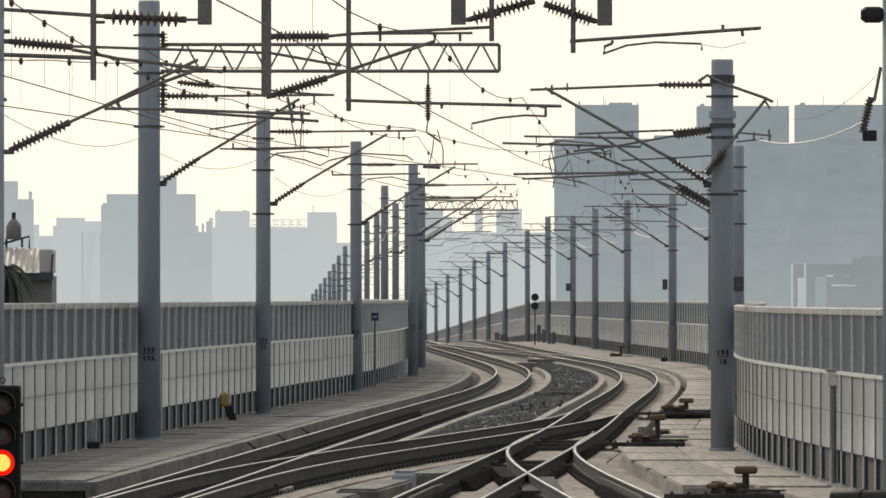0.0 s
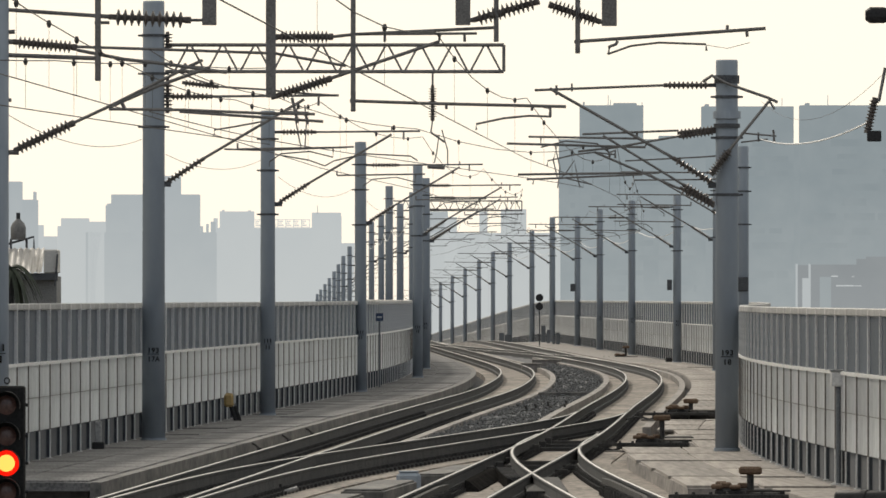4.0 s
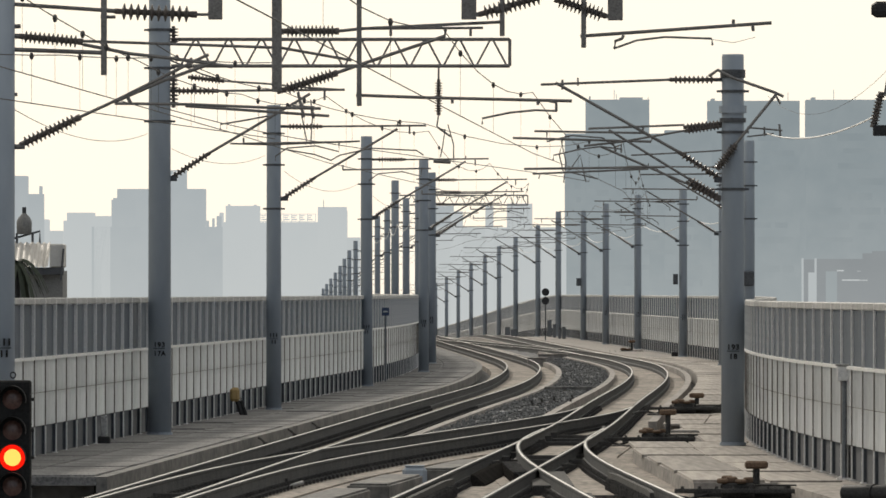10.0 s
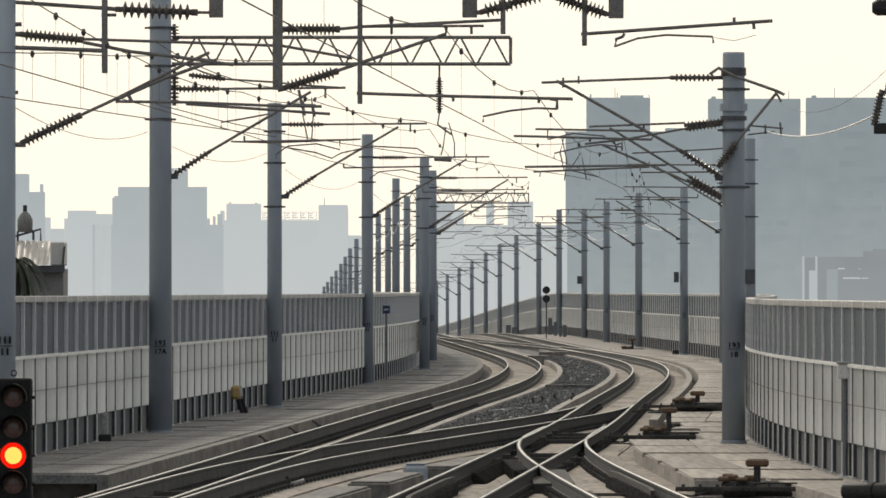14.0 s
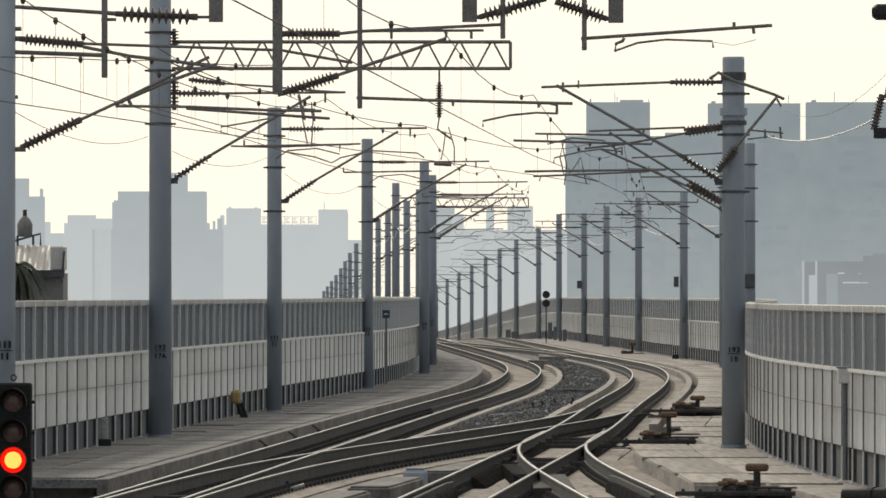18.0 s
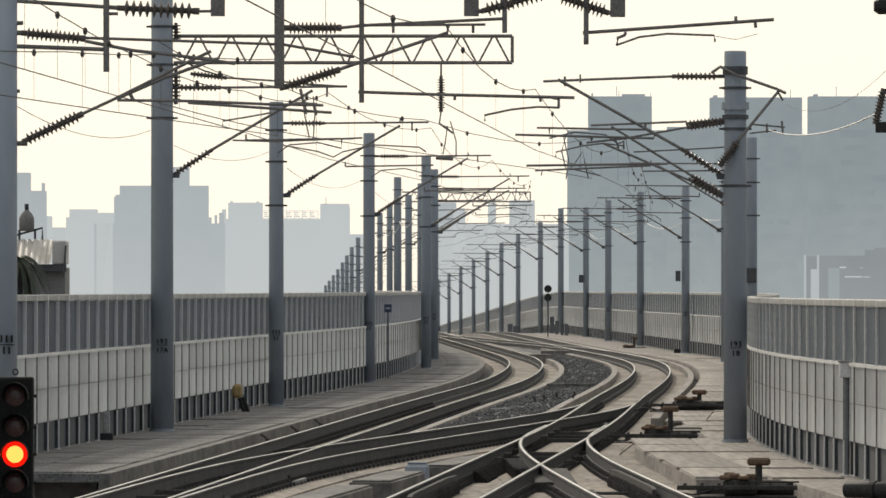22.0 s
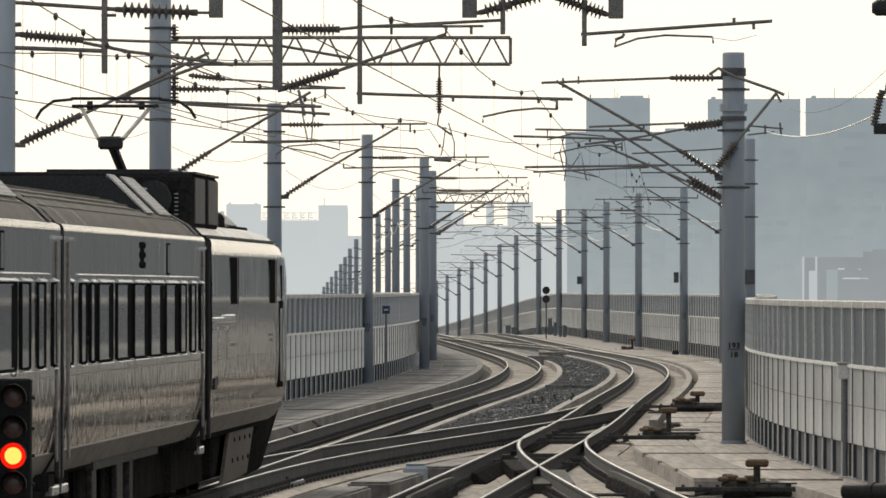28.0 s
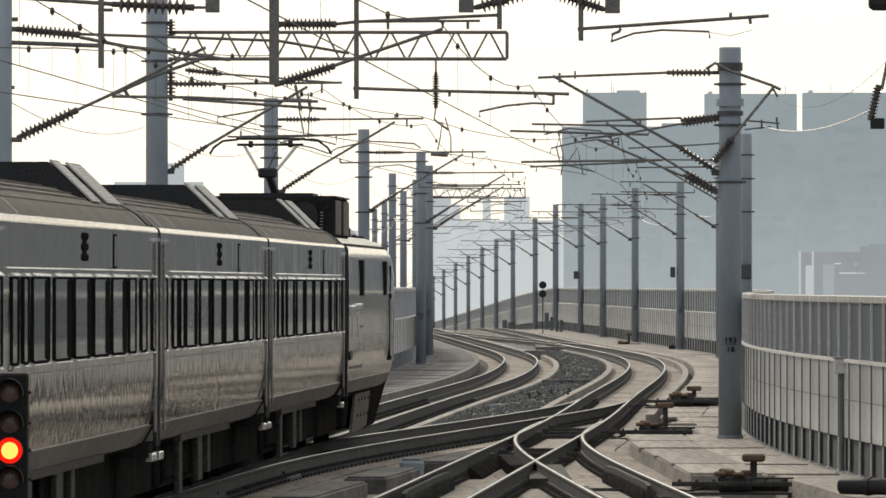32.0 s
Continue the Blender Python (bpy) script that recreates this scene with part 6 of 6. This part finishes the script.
        bmesh.ops.recalc_face_normals(bm, faces=bm.faces)
        pl = part("skirt_plate", bm, ROOF, c, "pale grey slanted skirt plate")
        for y in (0.0, 1.0, 2.0, 3.0):
            for z in (0.42, 0.66):
                part("bolt", lathe(bmesh.new(), (s * 1.2, y + 1.6 * (z - 0.66), z), (s * 1.215, y + 1.6 * (z - 0.66), z), [(0, 0.03), (1, 0.025)], 6), UNDER, pl)
    bm = bmesh.new()
    lo = [(-1.14, 3.1, 0.17), (1.14, 3.1, 0.17), (1.14, 6.4, 0.2), (-1.14, 6.4, 0.2)]
    hi = [(-1.24, 4.6, 0.9), (1.24, 4.6, 0.9), (1.3, 7.7, 0.96), (-1.3, 7.7, 0.96)]
    a, b = [bm.verts.new(v) for v in lo], [bm.verts.new(v) for v in hi]
    bm.faces.new(a[::-1])
    bm.faces.new(b)
    for k in range(4):
        bm.faces.new((a[k], a[(k + 1) % 4], b[(k + 1) % 4], b[k]))
    part("pilot", bm, UNDER, c, "black pilot plough")
    part("underframe", boxes((-1.22, 1.22, -7.5, 6.5, 0.76, 0.86)), UNDER, c)
    part("equipment_case", boxes((-1.1, 1.1, -2.4, -0.6, 0.25, 0.76), bevel=0.03), UNDER, c)
    # the same added filler, blocking light under the locomotive
    part("underfloor_filler", boxes((-0.98, 0.98, -7.6, 4.0, 0.22, 0.78)), UNDER, c)
    bogie(c, -5.1)
    bogie(c, 1.6)
    # roof: two equipment boxes, low housing, cab fairing
    for y0, y1 in ((-7.15, -5.4), (-4.9, -3.1)):
        b = part("equipment_box", boxes((-1.2, 1.2, y0, y1, 3.1, 3.7), bevel=0.03), UNDER, c, "dark roof equipment box")
        for s in (-1, 1):
            # side panels lighter and browner than the rest of the box
            part("box_panel", boxes((min(s * 1.197, s * 1.215), max(s * 1.197, s * 1.215), y0 + 0.06, y1 - 0.06, 3.16, 3.66), bevel=0.006), ROOF_BOX, b, "lighter brown side panel")
        part("box_lip", boxes((-1.22, 1.22, y0 + 0.02, y1 - 0.02, 3.7, 3.725)), BLACK, b)
    for k in range(7):
        part("roof_fitting", boxes((0.95, 1.18, -7.0 + 0.55 * k, -6.75 + 0.55 * k, 3.05, 3.12 + 0.03 * (k % 3)), bevel=0.02), UNDER, c)
    bm = bmesh.new()
    ring = [bm.verts.new((0.76 + 0.2 * math.cos(t), -7.38, 3.42 + 0.21 * math.sin(t))) for t in np.linspace(0, 2 * math.pi, 18, endpoint=False)]
    bm.faces.new(ring)
    rg = bmesh.ops.extrude_face_region(bm, geom=list(bm.faces))
    for v in rg["geom"]:
        if isinstance(v, bmesh.types.BMVert):
            v.co.y += 0.22
    bmesh.ops.recalc_face_normals(bm, faces=bm.faces)
    fan = part("fan_ring", bm, BLACK, c, "round black fan cowl")
    # pale bars paint the sky seen through the fan's slots
    for k in range(6):
        part("fan_slot", boxes((0.66, 0.7, -7.395, -7.38, 3.3 + 0.045 * k, 3.322 + 0.045 * k)), PANEL_WHITE, fan)
        part("fan_slot", boxes((0.99, 1.03, -7.2, -7.15, 3.25 + 0.045 * k, 3.265 + 0.045 * k)), LOUVRE, fan)
    part("low_housing", boxes((-1.0, 1.06, -3.1, -0.9, 3.05, 3.38), bevel=0.04), UNDER, c)
    part("low_housing", boxes((-1.0, 1.03, -0.9, 1.0, 3.05, 3.34), bevel=0.05), UNDER, c)
    part("roof_plate", boxes((-0.98, 0.98, 0.95, 6.3, 3.165, 3.205), bevel=0.01), UNDER, c, "dark plate under the fairing")
    bm = bmesh.new()
    rings = []
    for y, w, z in ((1.0, 0.9, 3.47), (2.2, 0.9, 3.46), (3.8, 0.87, 3.4), (5.2, 0.8, 3.31), (6.3, 0.7, 3.21)):
        rings.append([bm.verts.new((x * w, y, 3.19 + (z - 3.19) * h)) for x, h in ((-1.1, 0), (-0.85, 0.75), (-0.4, 1), (0.4, 1), (0.85, 0.75), (1.1, 0))])
    for u, v in zip(rings, rings[1:]):
        for k in range(5):
            bm.faces.new((u[k], u[k + 1], v[k + 1], v[k]))
    bm.faces.new(rings[0])
    bm.faces.new(rings[-1][::-1])
    bmesh.ops.recalc_face_normals(bm, faces=bm.faces)
    fairing = part("cab_fairing", bm, WORN_STEEL, c, "weathered roof fairing over the cab")
    bm = bmesh.new()
    lo = [(0.995, 1.1, 3.206), (0.95, 4.4, 3.206), (0.87, 2.5, 3.36), (0.9, 1.5, 3.35)]
    a, b = [bm.verts.new(v) for v in lo], [bm.verts.new((x + 0.02, y, z + 0.01)) for x, y, z in lo]
    bm.faces.new(a)
    bm.faces.new(b[::-1])
    for k in range(4):
        bm.faces.new((a[k], a[(k + 1) % 4], b[(k + 1) % 4], b[k]))
    bmesh.ops.recalc_face_normals(bm, faces=bm.faces)
    part("fairing_panel", bm, LOUVRE, fairing, "pale bluish side panel")
    for k in range(9):
        y = -5.8 + 1.25 * k
        part("roof_seam", shell([(y - 0.025, 1.003, 1.003 if y < 4 else 1.0), (y + 0.025, 1.003, 1.003 if y < 4 else 1.0)], LOCO_TOP[:3]), BROWN_GREY, c)
    # pantograph
    y = -3.2
    base = part("pantograph_base", boxes((-0.7, 0.7, y - 0.6, y + 0.9, 3.73, 3.8)), BLACK, c)
    part("lower_arm", tubes(([(0.06, y + 0.8, 3.8), (0, y - 0.2, 4.12)], 0.06), sides=8), BLACK, base)
    part("knuckle", boxes((-0.14, 0.14, y - 0.3, y - 0.12, 4.03, 4.18), bevel=0.03), BLACK, base)
    for s in (-1, 1):
        part("upper_arm", tubes(([(s * 0.14, y - 0.2, 4.15), (s * 0.4, y + 0.6, 4.53)], 0.025)), LOUVRE, base, "pale upper arm")
        part("horn", tubes(([(s * 0.5, y + 0.6, 4.62), (s * 0.72, y + 0.6, 4.6), (s * 0.86, y + 0.6, 4.5), (s * 0.92, y + 0.6, 4.4)], 0.02)), BLACK, base)
        part("shoe_spring", tubes(([(s * 0.3, y + 0.6, 4.5), (s * 0.3, y + 0.6, 4.6)], 0.035), sides=8), BLACK, base)
    part("head_bar", tubes(([(-0.5, y + 0.5, 4.54), (0.5, y + 0.5, 4.54)], 0.022)), BLACK, base)
    part("contact_strip", tubes(([(-0.52, y + 0.6, 4.63), (0.52, y + 0.6, 4.63)], 0.02)), BLACK, base)
    part("bell_crank", tubes(([(0.0, y - 0.2, 4.15), (0.1, y + 0.2, 4.42)], 0.014)), BLACK, base)
    return c


def small_bird(x, y, zz):
    bird = thing("bird", pose(x, y, zz), "small dark bird flying past", "bird", "flying birds")
    part("body", lathe(bmesh.new(), (0.1, 0, 0), (-0.12, 0, 0), [(0, 0.04), (0.3, 0.035), (0.7, 0.03), (0.85, 0.012), (1, 0.005)], 8), BLACK, bird)
    for s in (-1, 1):
        bm = bmesh.new()
        vs = [bm.verts.new(v) for v in ((0.06, s * 0.02, 0.01), (-0.05, s * 0.02, 0.01), (-0.09, s * 0.17, 0.09), (0.0, s * 0.18, 0.09))]
        f = bm.faces.new(vs)
        r = bmesh.ops.extrude_face_region(bm, geom=[f])
        for v in r["geom"]:
            if isinstance(v, bmesh.types.BMVert):
                v.co.z += 0.012
        bmesh.ops.recalc_face_normals(bm, faces=bm.faces)
        part("wing", bm, BLACK, bird)
    return bird


birds = [small_bird(40, 350, 2), small_bird(44, 350, 2)]
loco = locomotive()
cars = [carriage(LOCO + GAP)]
cars += [copy_thing(cars[0], car_pose(LOCO + GAP + CAR * k, CAR, 0)) for k in (1, 2)]


def motions():
    for k, (x, h) in enumerate(((15.46, 6.41), (17.0, 6.72))):
        walk(birds[k], [(t, pose(x - 8.3 * (t - 5.9), 350, h + 3.3 * (min(max(t, 4.0), 9.0) - 5.9), 0, -20, 180)) for t in (0, 2, 4, 5, 6, 7, 8, 9, 14, 20, 26, 32)])
    times = [i * 0.5 for i in range(65)]
    walk(loco, [(t, car_pose(0, LOCO, t)) for t in times])
    for k, c in enumerate(cars):
        walk(c, [(t, car_pose(LOCO + GAP + CAR * k, CAR, t)) for t in times])


motions()
